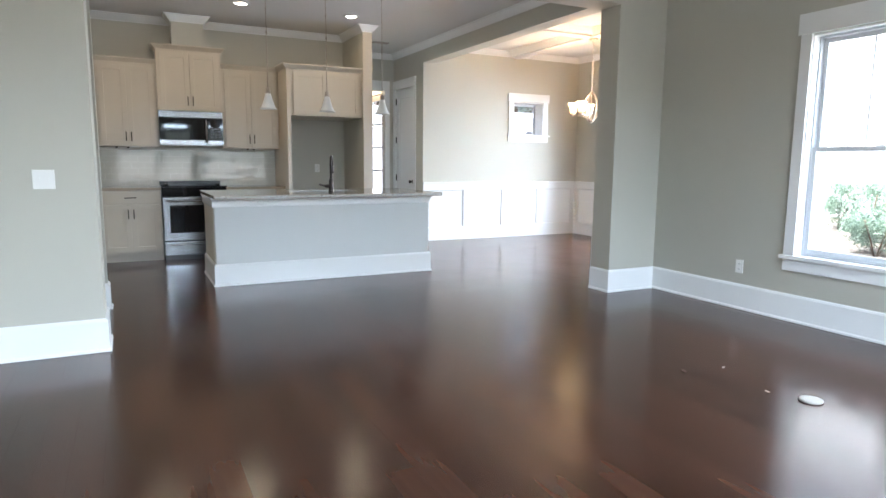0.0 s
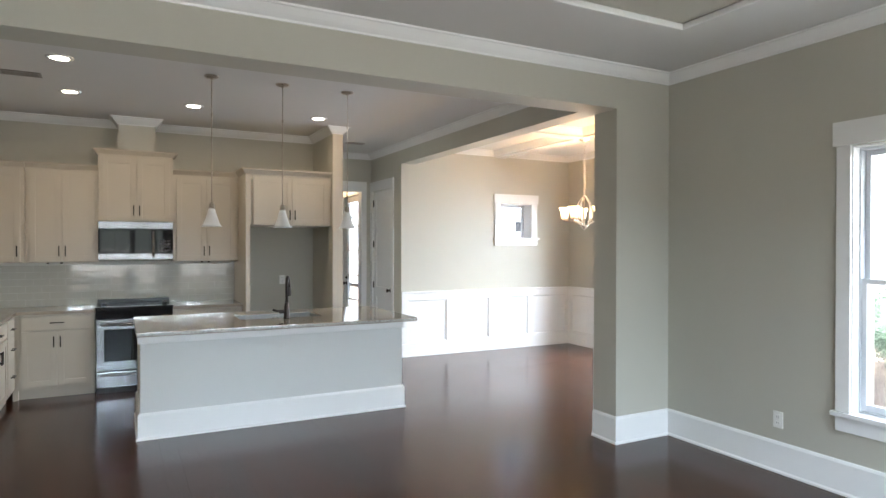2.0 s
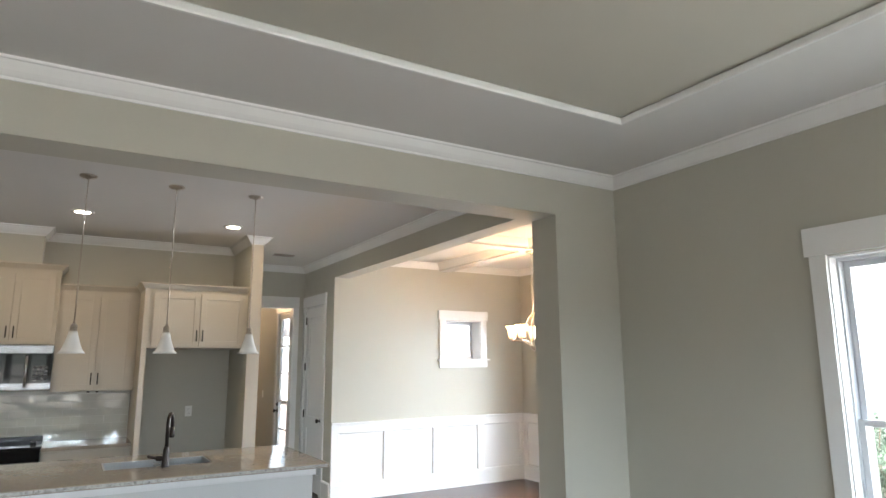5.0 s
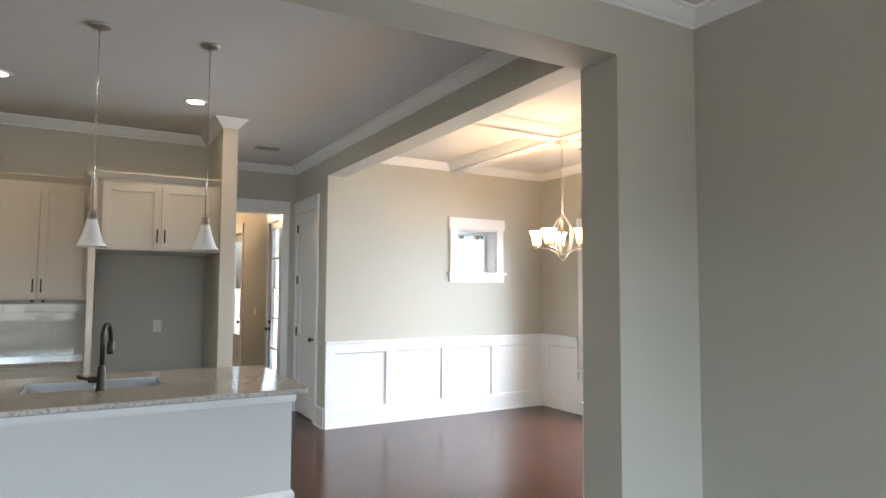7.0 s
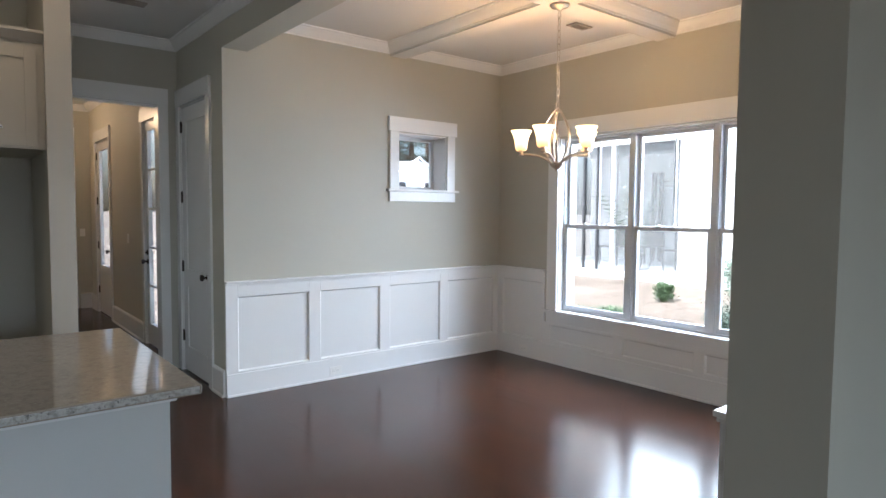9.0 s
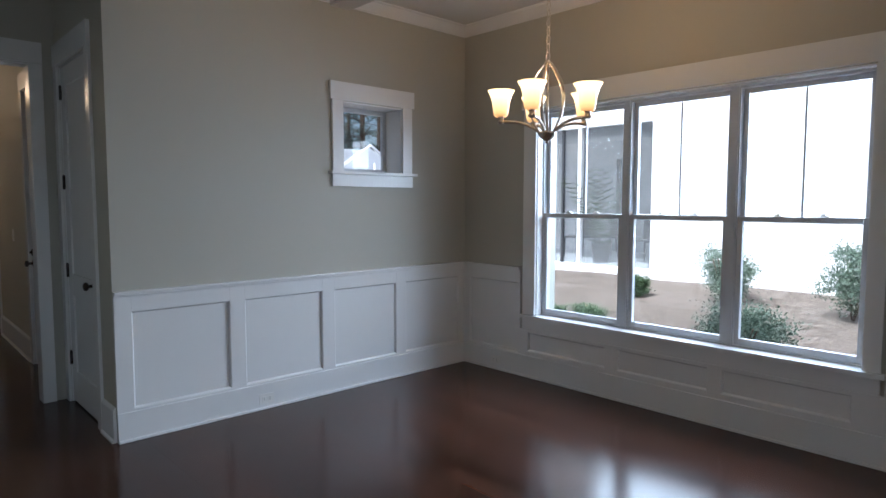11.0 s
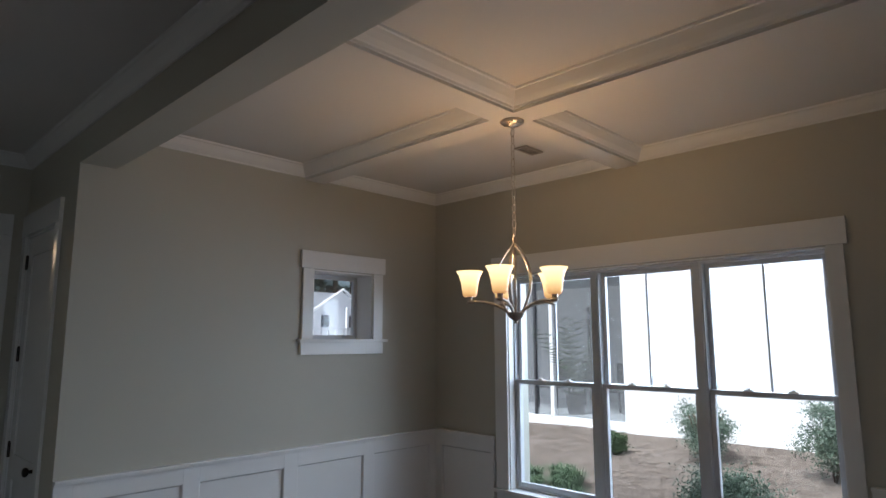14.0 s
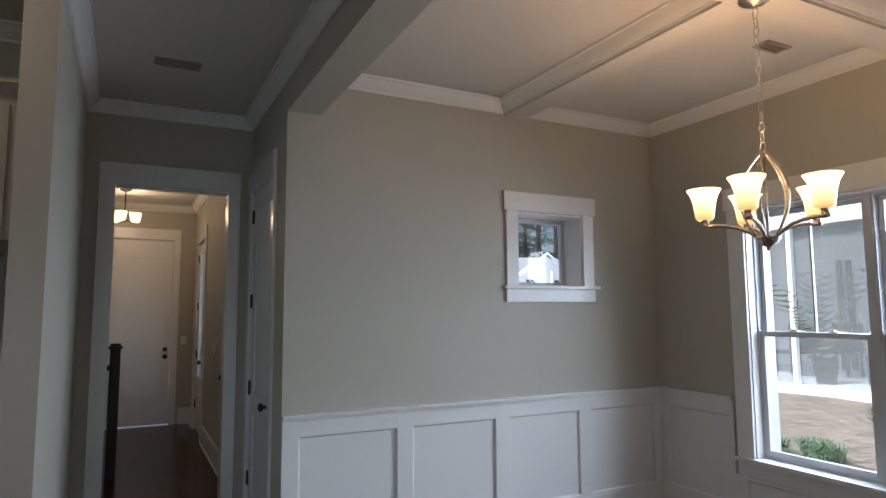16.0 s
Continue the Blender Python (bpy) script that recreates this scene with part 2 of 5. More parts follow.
def boxes(*rows, b=0.0):
    bm = bmesh.new()
    for r in rows:
        box(bm, *r, b=b)
    return bm


def lathe(rows, n=24, cx=0.0, cy=0.0, bm=None):
    bm = bm or bmesh.new()
    rings = []
    for r, z in rows:
        rings.append([bm.verts.new((cx + r * math.cos(2 * math.pi * i / n), cy + r * math.sin(2 * math.pi * i / n), z)) for i in range(n)])
    for a, c in zip(rings, rings[1:]):
        for i in range(n):
            bm.faces.new((a[i], a[(i + 1) % n], c[(i + 1) % n], c[i])).smooth = True
    bm.faces.new(rings[0][::-1])
    bm.faces.new(rings[-1])
    bmesh.ops.recalc_face_normals(bm, faces=bm.faces)
    return bm


def shell(rows, thick=0.003, n=28):
    """An open turned cup: the profile outside, and back down inside."""
    bm = bmesh.new()
    full = list(rows) + [(max(r - thick, 0.002), z) for r, z in reversed(rows)]
    rings = [[bm.verts.new((r * math.cos(2 * math.pi * i / n), r * math.sin(2 * math.pi * i / n), z)) for i in range(n)] for r, z in full]
    for a, c in zip(rings, rings[1:] + rings[:1]):
        for i in range(n):
            bm.faces.new((a[i], a[(i + 1) % n], c[(i + 1) % n], c[i])).smooth = True
    bmesh.ops.recalc_face_normals(bm, faces=bm.faces)
    return bm


def tube(points, radius, n=10, bm=None, flat=1.0):
    bm = bm or bmesh.new()
    pts = [Vector(p) for p in points]
    rings = []
    side = None
    for i, p in enumerate(pts):
        d = (pts[min(i + 1, len(pts) - 1)] - pts[max(i - 1, 0)]).normalized()
        if side is None:
            side = d.cross(Vector((0, 0, 1)))
            if side.length < 0.05: side = d.cross(Vector((1, 0, 0)))
        side = (side - d * side.dot(d)).normalized()
        up = side.cross(d)
        rings.append([bm.verts.new(p + radius * (side * math.cos(2 * math.pi * k / n) + flat * up * math.sin(2 * math.pi * k / n))) for k in range(n)])
    for a, c in zip(rings, rings[1:]):
        for k in range(n):
            bm.faces.new((a[k], a[(k + 1) % n], c[(k + 1) % n], c[k])).smooth = True
    bm.faces.new(rings[0][::-1])
    bm.faces.new(rings[-1])
    bmesh.ops.recalc_face_normals(bm, faces=bm.faces)
    return bm


def smooth_path(points, k=4):
    """More points along a rounded line through the given ones."""
    p = [Vector(q) for q in points]
    p = [p[0] * 2 - p[1]] + p + [p[-1] * 2 - p[-2]]
    out = []
    for a, b, c, d in zip(p, p[1:], p[2:], p[3:]):
        for i in range(k):
            t = i / k
            out.append(0.5 * (2 * b + (c - a) * t + (2 * a - 5 * b + 4 * c - d) * t * t + (3 * b - a - 3 * c + d) * t ** 3))
    return out + [p[-2]]


def sweep(profile, path, closed=False, bm=None):
    """A moulding: profile rows are (out from the wall, z); the room lies to the left of the path."""
    bm = bm or bmesh.new()
    pts = [Vector((x, y)) for x, y in path]
    n = len(pts)
    rings = []
    for i, p in enumerate(pts):
        a = (p - pts[i - 1]).normalized() if (closed or i > 0) else None
        c = (pts[(i + 1) % n] - p).normalized() if (closed or i < n - 1) else None
        a, c = a or c, c or a
        na, nc = Vector((-a.y, a.x)), Vector((-c.y, c.x))
        m = (na + nc) / (1 + na.dot(nc))
        rings.append([bm.verts.new((p.x + m.x * o, p.y + m.y * o, z)) for o, z in profile])
    k = len(profile)
    pairs = list(zip(rings, rings[1:])) + ([(rings[-1], rings[0])] if closed else [])
    for a, c in pairs:
        for j in range(k):
            bm.faces.new((a[j], c[j], c[(j + 1) % k], a[(j + 1) % k]))
    if not closed:
        bm.faces.new(rings[0])
        bm.faces.new(rings[-1][::-1])
    bmesh.ops.recalc_face_normals(bm, faces=bm.faces)
    return bm


def mesh_of(name, bm, mat):
    me = bpy.data.meshes.new(name)
    bm.to_mesh(me)
    bm.free()
    me.materials.append(mat)
    return me


def part(name, bm, mat, parent=None, label="", kind=""):
    ob = new(name, mesh_of(name, bm, mat))
    if parent is not None:
        ob.parent = parent
    return tagged(ob, label=label, kind=kind)


def structure(name, bm, mat, label, category):
    return tagged(part(name, bm, mat), label, category, kind="structure")


def thing(name, m, label, category, group="", kind=""):
    ob = new(name)
    ob.matrix_world = m
    ob.empty_display_size = 0.1
    return tagged(ob, label, category, group, kind)


def wall(name, x0, x1, y0, y1, z0=0.0, z1=3.2, run="x", holes=(), mat=None, label="greige painted plaster wall with fine roller texture"):
    """A thick wall along x or y; holes are (from, to, bottom, top)."""
    a0, a1 = (x0, x1) if run == "x" else (y0, y1)
    us = sorted({a0, a1, *[h[0] for h in holes], *[h[1] for h in holes]})
    zs = sorted({z0, z1, *[min(max(h[2], z0), z1) for h in holes], *[h[3] for h in holes]})
    solid = {}
    for i in range(len(us) - 1):
        for j in range(len(zs) - 1):
            u, z = (us[i] + us[i + 1]) / 2, (zs[j] + zs[j + 1]) / 2
            solid[i, j] = not any(h[0] < u < h[1] and h[2] < z < h[3] for h in holes)
    bm = bmesh.new()
    w0, w1 = (y0, y1) if run == "x" else (x0, x1)
    P = (lambda u, w, z: (u, w, z)) if run == "x" else (lambda u, w, z: (w, u, z))
    def quad(*c): bm.faces.new([bm.verts.new(P(*p)) for p in c])
    for (i, j), s in solid.items():
        if not s: continue
        ua, ub, za, zb = us[i], us[i + 1], zs[j], zs[j + 1]
        quad((ua, w0, za), (ub, w0, za), (ub, w0, zb), (ua, w0, zb))
        quad((ua, w1, za), (ub, w1, za), (ub, w1, zb), (ua, w1, zb))
        if not solid.get((i - 1, j)): quad((ua, w0, za), (ua, w1, za), (ua, w1, zb), (ua, w0, zb))
        if not solid.get((i + 1, j)): quad((ub, w0, za), (ub, w1, za), (ub, w1, zb), (ub, w0, zb))
        if not solid.get((i, j - 1)): quad((ua, w0, za), (ub, w0, za), (ub, w1, za), (ua, w1, za))
        if not solid.get((i, j + 1)): quad((ua, w0, zb), (ub, w0, zb), (ub, w1, zb), (ua, w1, zb))
    bmesh.ops.remove_doubles(bm, verts=bm.verts, dist=1e-5)
    bmesh.ops.recalc_face_normals(bm, faces=bm.faces)
    return structure(name, bm, mat or WALL, label, "wall")


# ---- walls ----
NE = (7.395, 8.985)
wall("wall_living_east", 4.967, 5.23, -1.0, 4.65, run="y", holes=[(0.818, 3.158, 0.50, 2.24)])
wall("wall_living_south", -0.7, 5.23, -1.26, -1.0, holes=[(2.176, 4.516, 0.50, 2.24), (-0.474, 1.866, 0.50, 2.24)])
wall("wall_living_west", -0.9, -0.7, -1.26, 4.565, run="y")
wall("wall_living_north", -2.2, 0.05, 4.565, 4.915)
wall("wall_header_living", 0.05, 4.385, 4.65, 4.915, 2.71, 3.2, label="greige painted header over the wide kitchen opening")
wall("wall_dining_south", 4.385, 7.66, 4.65, 4.915, label="greige painted wall ending in a square column")
wall("wall_dining_east", 7.395, 7.66, 4.915, 8.985, run="y", holes=[(5.802, 8.142, 0.50, 2.24)])
wall("wall_dining_north", 4.385, 7.66, 8.985, 9.25, holes=[(6.04, 6.645, 1.715, 2.26)])
wall("wall_beam_dining", 4.385, 4.59, 4.915, 8.985, 2.77, 3.2, run="y", label="greige painted dropped beam over the dining opening")
wall("wall_closet", 4.385, 4.50, 9.25, 10.19, run="y", holes=[(9.34, 10.10, -1, 2.45)])
wall("wall_vestibule_north", 3.25, 4.55, 10.19, 10.32, holes=[(3.442, 4.215, -1, 2.46)])
wall("wall_kitchen_north", -0.99, 3.13, 9.08, 9.20)
wall("wall_fridge_return", 3.13, 3.25, 8.21, 10.19, run="y")
wall("wall_kitchen_west", -0.99, -0.87, 5.98, 9.08, run="y")
wall("wall_pantry_stub", -2.2, 0.03, 5.87, 5.98)
wall("wall_passage_header", -0.09, 0.03, 4.915, 5.87, 2.50, 3.2, run="y")
wall("wall_passage_west", -2.3, -2.2, 4.565, 5.98, run="y")
wall("wall_hall_east", 4.40, 4.458, 10.32, 14.8, run="y", holes=[(10.70, 11.54, -1, 2.46), (13.36, 14.30, -1, 2.46)])
wall("wall_hall_north", 2.3, 4.55, 14.8, 14.95, holes=[(3.30, 4.12, -1, 2.56)])
wall("wall_hall_west", 2.2, 2.3, 10.32, 14.95, run="y")
wall("wall_hall_south", 2.3, 3.25, 10.19, 10.32)
wall("wall_closet_back", 4.50, 5.3, 10.19, 10.32)
wall("wall_closet_east", 5.2, 5.3, 9.25, 10.19, run="y")

# ---- ceilings, added sun-blocking roof slab, ground slab ----
structure("ceiling_kitchen", boxes((-2.2, 4.385, 4.915, 10.19, 3.05, 3.2)), CEIL, "flat off-white kitchen ceiling with downlights", "ceiling")
structure("ceiling_dining", boxes((4.59, 7.395, 4.915, 8.985, 3.06, 3.2), (5.955, 6.13, 4.915, 8.985, 2.955, 3.06), (4.59, 5.955, 6.93, 7.10, 2.955, 3.06), (6.13, 7.395, 6.93, 7.10, 2.955, 3.06)), CEIL, "white coffered dining ceiling with crossing beams", "ceiling")
structure("ceiling_hall", boxes((2.2, 4.40, 10.32, 14.8, 3.05, 3.2)), CEIL, "flat off-white hall ceiling", "ceiling")
TX0, TX1, TY0, TY1 = 0.08, 4.18, -0.15, 3.81
bm = bmesh.new()
rings = [[bm.verts.new((x, y, z)) for x, y in ((x0, y0), (x1, y0), (x1, y1), (x0, y1))] for z in (3.05, 3.2) for x0, x1, y0, y1 in ((-0.7, 4.967, -1.0, 4.65), (TX0, TX1, TY0, TY1))]
for i in range(4):
    for p, q in ((0, 1), (2, 3), (0, 2), (1, 3)):
        bm.faces.new((rings[p][i], rings[p][(i + 1) % 4], rings[q][(i + 1) % 4], rings[q][i]))
bmesh.ops.recalc_face_normals(bm, faces=bm.faces)
structure("ceiling_living", bm, CEIL, "white flat ceiling border round a tray", "ceiling")
structure("ceiling_tray", boxes((TX0, TX1, TY0, TY1, 3.088, 3.2)), WALL, "greige painted raised tray ceiling panel", "ceiling")
structure("trim_tray", sweep([(0, 3.044), (0.014, 3.044), (0.018, 3.052), (0.018, 3.078), (0.010, 3.088), (0, 3.088)], [(TX0, TY0), (TX1, TY0), (TX1, TY1), (TX0, TY1)], True), TRIM, "thin white moulding round the tray", "moulding")
# Unseen slab added over the rooms so that no sun leaks in.
structure("roof", boxes((-0.9, 5.23, -1.26, 4.65, 3.2, 3.4), (-2.3, 4.5, 4.65, 10.32, 3.2, 3.4), (4.5, 7.66, 4.65, 9.25, 3.2, 3.4), (4.5, 5.3, 9.25, 10.32, 3.2, 3.4), (2.2, 4.55, 10.32, 14.95, 3.2, 3.4)), ROOF, "unseen slab above the ceilings, added to keep the sun out", "roof")

# ---- mouldings ----
def crown(z):
    return [(0, z - 0.088), (0.010, z - 0.088), (0.014, z - 0.076), (0.022, z - 0.070), (0.040, z - 0.052), (0.060, z - 0.026), (0.068, z - 0.014), (0.080, z - 0.012), (0.084, z), (0, z)]


def mould(name, z, path, label):
    return structure(name, sweep(crown(z), path, True), TRIM, label, "crown moulding")


CR = "white painted crown moulding at the ceiling"
mould("trim_crown_living", 3.05, [(-0.7, -1.0), (4.967, -1.0), (4.967, 4.65), (0.05, 4.65), (0.05, 4.565), (-0.7, 4.565)], CR)
mould("trim_crown_kitchen", 3.05, [(0.03, 4.915), (4.385, 4.915), (4.385, 10.19), (3.25, 10.19), (3.25, 8.21), (3.13, 8.21), (3.13, 9.08), (1.185, 9.08), (1.185, 8.76), (0.805, 8.76), (0.805, 9.08), (-0.87, 9.08), (-0.87, 5.98), (0.03, 5.98)], CR)
for i, (xa, xb) in enumerate(((4.59, 5.955), (6.13, 7.395))):
    for j, (ya, yb) in enumerate(((4.915, 6.93), (7.10, 8.985))):
        mould("trim_crown_coffer_%d" % (1 + i * 2 + j), 3.06, [(xa, ya), (xb, ya), (xb, yb), (xa, yb)], "white crown moulding inside a ceiling coffer")
mould("trim_crown_hall", 3.05, [(2.3, 10.32), (4.40, 10.32), (4.40, 14.8), (2.3, 14.8)], CR)
BASE = [(0, 0), (0.030, 0), (0.030, 0.012), (0.018, 0.022), (0.018, 0.200), (0.012, 0.212), (0.006, 0.220), (0, 0.220)]


def skirting(name, path):
    return structure(name, sweep(BASE, path), TRIM, "tall white painted baseboard with shoe moulding", "baseboard")


skirting("baseboard_living", [(0.05, 4.912), (0.05, 4.565), (-0.7, 4.565), (-0.7, -1.0), (4.967, -1.0), (4.967, 4.65), (4.385, 4.65), (4.385, 4.912)])
skirting("baseboard_pantry", [(0.03, 6.0), (0.03, 5.87), (-2.2, 5.87)])
skirting("baseboard_closet", [(4.385, 8.99), (4.385, 9.245)])
skirting("baseboard_fridge", [(3.25, 10.185), (3.25, 8.21), (3.13, 8.21), (3.13, 9.075)])
skirting("baseboard_hall_east_a", [(4.40, 11.64), (4.40, 13.25)])
skirting("baseboard_hall_east_b", [(4.40, 14.40), (4.40, 14.8), (4.23, 14.8)])
structure("trim_fridge_front", boxes((3.125, 3.255, 8.192, 8.2095, 0.222, 2.962), b=0.002), CAB, "cream painted board facing the wall end", "trim")


# ---- windows and doors ----
def sash(name, parent, u0, u1, z0, z1, v, muntin=False, rail=0.045, low=0.055):
    s = part(name, boxes((u0, u0 + rail, v, v + 0.035, z0, z1), (u1 - rail, u1, v, v + 0.035, z0, z1), (u0 + rail, u1 - rail, v, v + 0.035, z0, z0 + low), (u0 + rail, u1 - rail, v, v + 0.035, z1 - rail, z1), b=0.004), VINYL, parent)
    p = part("pane", boxes((u0 + rail - 0.004, u1 - rail + 0.004, v + 0.014, v + 0.020, z0 + low - 0.004, z1 - rail + 0.004)), GLASS, s, "clear window glass")
    p.visible_shadow = False
    if muntin:
        c = (u0 + u1) / 2
        part("muntin", boxes((c - 0.006, c + 0.006, v + 0.008, v + 0.026, z0 + low, z1 - rail)), VINYL, s)
    return s


def triple_window(name, m, left=0.0):
    """Three double-hung units; x runs along the wall inside, y outwards from the wall face."""
    w = thing(name, m, "white triple double-hung window with wide flat casing", "window", kind="structure")
    W, Z1, MR = 2.514, 2.24, 1.375
    part("head_casing", boxes((-0.022 - left, W + 0.022, -0.026, 0, 2.245, 2.402), b=0.002), TRIM, w)
    for a, b in ((-left, 0.088), (W - 0.088, W)):
        part("side_casing", boxes((a, b, -0.020, 0, 0.537, 2.245), b=0.002), TRIM, w)
    part("window_sill", boxes((-0.022 - left, W + 0.022, -0.045, 0.075, 0.505, 0.535), b=0.005), TRIM, w)
    part("apron", boxes((-left, W, -0.020, 0, 0.41, 0.505), b=0.002), TRIM, w)
    part("jamb", boxes((0.086, 0.096, 0.001, 0.17, 0.535, Z1)), TRIM, w)
    part("jamb", boxes((W - 0.096, W - 0.086, 0.001, 0.17, 0.535, Z1)), TRIM, w)
    part("jamb", boxes((0.096, W - 0.096, 0.001, 0.17, Z1 - 0.010, Z1)), TRIM, w)
    part("outer_sill", boxes((0.096, W - 0.096, 0.075, 0.17, 0.50, 0.533)), VINYL, w)
    M = (0.871, 1.648)
    cuts = [(0.096, M[0] - 0.020), (M[0] + 0.020, M[1] - 0.020), (M[1] + 0.020, W - 0.096)]
    for a in M:
        part("mullion", boxes((a - 0.020, a + 0.020, 0.062, 0.17, 0.533, Z1 - 0.010), b=0.003), VINYL, w)
    for a, b in cuts:
        part("window_frame", boxes((a, a + 0.010, 0.068, 0.165, 0.533, Z1 - 0.010), (b - 0.010, b, 0.068, 0.165, 0.533, Z1 - 0.010), (a + 0.010, b - 0.010, 0.068, 0.165, Z1 - 0.026, Z1 - 0.010), (a + 0.010, b - 0.010, 0.068, 0.165, 0.533, 0.545)), VINYL, w)
        sash("upper_sash", w, a + 0.011, b - 0.011, MR - 0.02, Z1 - 0.027, 0.114, True, rail=0.032, low=0.038)
        lower = sash("lower_sash", w, a + 0.011, b - 0.011, 0.547, MR + 0.018, 0.076, rail=0.032, low=0.045)
        for q in (0.33, 0.67):
            c = a + (b - a) * q
            part("sash_lock", boxes((c - 0.03, c + 0.03, 0.078, 0.106, MR + 0.019, MR + 0.028), (c - 0.012, c + 0.012, 0.080, 0.102, MR + 0.028, MR + 0.038), b=0.003), PLASTIC, lower)
    return w


triple_window("window_dining", pose(7.395, 8.228, 0, 0, 0, -90), 0.040)
triple_window("window_living_east", pose(4.967, 3.244, 0, 0, 0, -90))
triple_window("window_living_south_a", pose(4.602, -1.0, 0, 0, 0, 180))
triple_window("window_living_south_b", pose(1.952, -1.0, 0, 0, 0, 180))

w = thing("window_small", pose(5.949, 8.985, 0), "small square white fixed window set deep in the wall", "window", kind="structure")
part("head_casing", boxes((-0.015, 0.815, -0.026, 0, 2.265, 2.402), b=0.002), TRIM, w)
for a in (0.005, 0.696):
    part("side_casing", boxes((a, a + 0.098, -0.020, 0, 1.722, 2.265), b=0.002), TRIM, w)
part("window_sill", boxes((-0.03, 0.83, -0.050, 0.21, 1.698, 1.722), b=0.004), TRIM, w)
part("apron", boxes((0.0, 0.80, -0.020, 0, 1.604, 1.698), b=0.002), TRIM, w)
part("jamb", boxes((0.091, 0.101, 0.001, 0.21, 1.722, 2.26)), TRIM, w)
part("jamb", boxes((0.686, 0.696, 0.001, 0.21, 1.722, 2.26)), TRIM, w)
part("jamb", boxes((0.101, 0.686, 0.001, 0.21, 2.25, 2.26)), TRIM, w)
sash("window_frame", w, 0.101, 0.686, 1.722, 2.25, 0.20, rail=0.035, low=0.035)


def knob(parent, x, y, z, dead=False):
    """A round knob on a rose, standing out along y."""
    bm = lathe([(0.032, 0), (0.032, 0.006), (0.012, 0.010), (0.011, 0.034), (0.024, 0.040), (0.029, 0.050), (0.026, 0.062), (0.012, 0.068)], 20)
    bm.transform(Matrix.Translation((x, y, z)) @ Matrix.Rotation(radians(90), 4, "X"))
    k = part("door_knob", bm, BRONZE, parent, "dark bronze round knob")
    if dead:
        bm = lathe([(0.030, 0), (0.030, 0.010), (0.024, 0.014), (0.010, 0.016), (0.010, 0.028)], 20)
        bm.transform(Matrix.Translation((x, y, z + 0.10)) @ Matrix.Rotation(radians(90), 4, "X"))
        part("deadbolt", bm, BRONZE, parent, "dark bronze deadbolt")
    return k


def casing(name, m, width, top, label="white flat door casing", left=0.09, right=0.09):
    """Trim round an opening; x along the wall, the wall face at y = 0."""
    c = thing(name, m, label, "door casing", kind="structure")
    part("head_casing", boxes((-left, width + right, -0.024, 0, top, top + 0.15), b=0.002), TRIM, c)
    part("side_casing", boxes((-left, 0, -0.019, 0, 0, top), b=0.002), TRIM, c)
    part("side_casing", boxes((width, width + right, -0.019, 0, 0, top), b=0.002), TRIM, c)
    return c


def hinges(parent, x, y, zs):
    for z in zs:
        part("hinge", lathe([(0.008, z - 0.05), (0.009, z - 0.045), (0.009, z + 0.045), (0.008, z + 0.05), (0.004, z + 0.056)], 10, x, y, boxes((x - 0.019, x + 0.019, y - 0.003, y + 0.0055, z - 0.046, z + 0.046))), BRONZE, parent, "dark bronze hinge")


def panel_door(name, m, width, top, label, panels, hinge_left=True, lock=False):
    d = thing(name, m, label, "door", kind="structure")
    s = 0.115
    zs = [0.012] + [z for p in panels for z in p] + [top - 0.006]
    rows = [(0.003, s, 0.010, 0.050, 0.012, top - 0.006), (width - s, width - 0.003, 0.010, 0.050, 0.012, top - 0.006)]
    for i in range(0, len(zs), 2):
        rows.append((s, width - s, 0.010, 0.050, zs[i], zs[i + 1]))
    part("door_frame", boxes(*rows, b=0.0025), TRIM, d)
    for a, b in panels:
        part("door_panel", boxes((s - 0.004, width - s + 0.004, 0.022, 0.038, a - 0.004, b + 0.004)), TRIM, d)
    part("door_jamb", boxes((-0.012, 0.001, 0.001, 0.10, 0, top + 0.006), (width - 0.001, width + 0.012, 0.001, 0.10, 0, top + 0.006), (0.001, width - 0.001, 0.001, 0.10, top - 0.004, top + 0.006)), TRIM, d)
    hx = 0.004 if hinge_left else width - 0.004
    hinges(d, hx, 0.004, (0.33, 0.98, 1.62, 2.26))
    knob(d, width - 0.068 if hinge_left else 0.068, 0.010, 0.93, dead=lock)
    return d


def glazed_door(name, m, width, top, label, z0, z1, muntins, hinge_left=True, side=0.11):
    d = thing(name, m, label, "door", kind="structure")
    part("door_frame", boxes((0.003, side, 0.010, 0.052, 0.012, top - 0.006), (width - side, width - 0.003, 0.010, 0.052, 0.012, top - 0.006), (side, width - side, 0.010, 0.052, 0.012, z0), (side, width - side, 0.010, 0.052, z1, top - 0.006), b=0.003), TRIM, d)
    p = part("pane", boxes((side - 0.004, width - side + 0.004, 0.026, 0.032, z0 - 0.004, z1 + 0.004)), GLASS, d, "clear door glass")
    p.visible_shadow = False
    for i in range(muntins):
        z = z0 + (z1 - z0) * (i + 1) / (muntins + 1)
        part("muntin", boxes((side, width - side, 0.014, 0.046, z - 0.012, z + 0.012), b=0.003), TRIM, d)
    part("door_jamb", boxes((-0.012, 0.001, 0.001, 0.056, 0, top + 0.006), (width - 0.001, width + 0.012, 0.001, 0.056, 0, top + 0.006), (0.001, width - 0.001, 0.001, 0.056, top - 0.004, top + 0.006)), TRIM, d)
    hinges(d, 0.004 if hinge_left else width - 0.004, 0.004, (0.33, 0.98, 1.62, 2.26))
    knob(d, width - 0.06 if hinge_left else 0.06, 0.010, 0.93, dead=True)
    return d


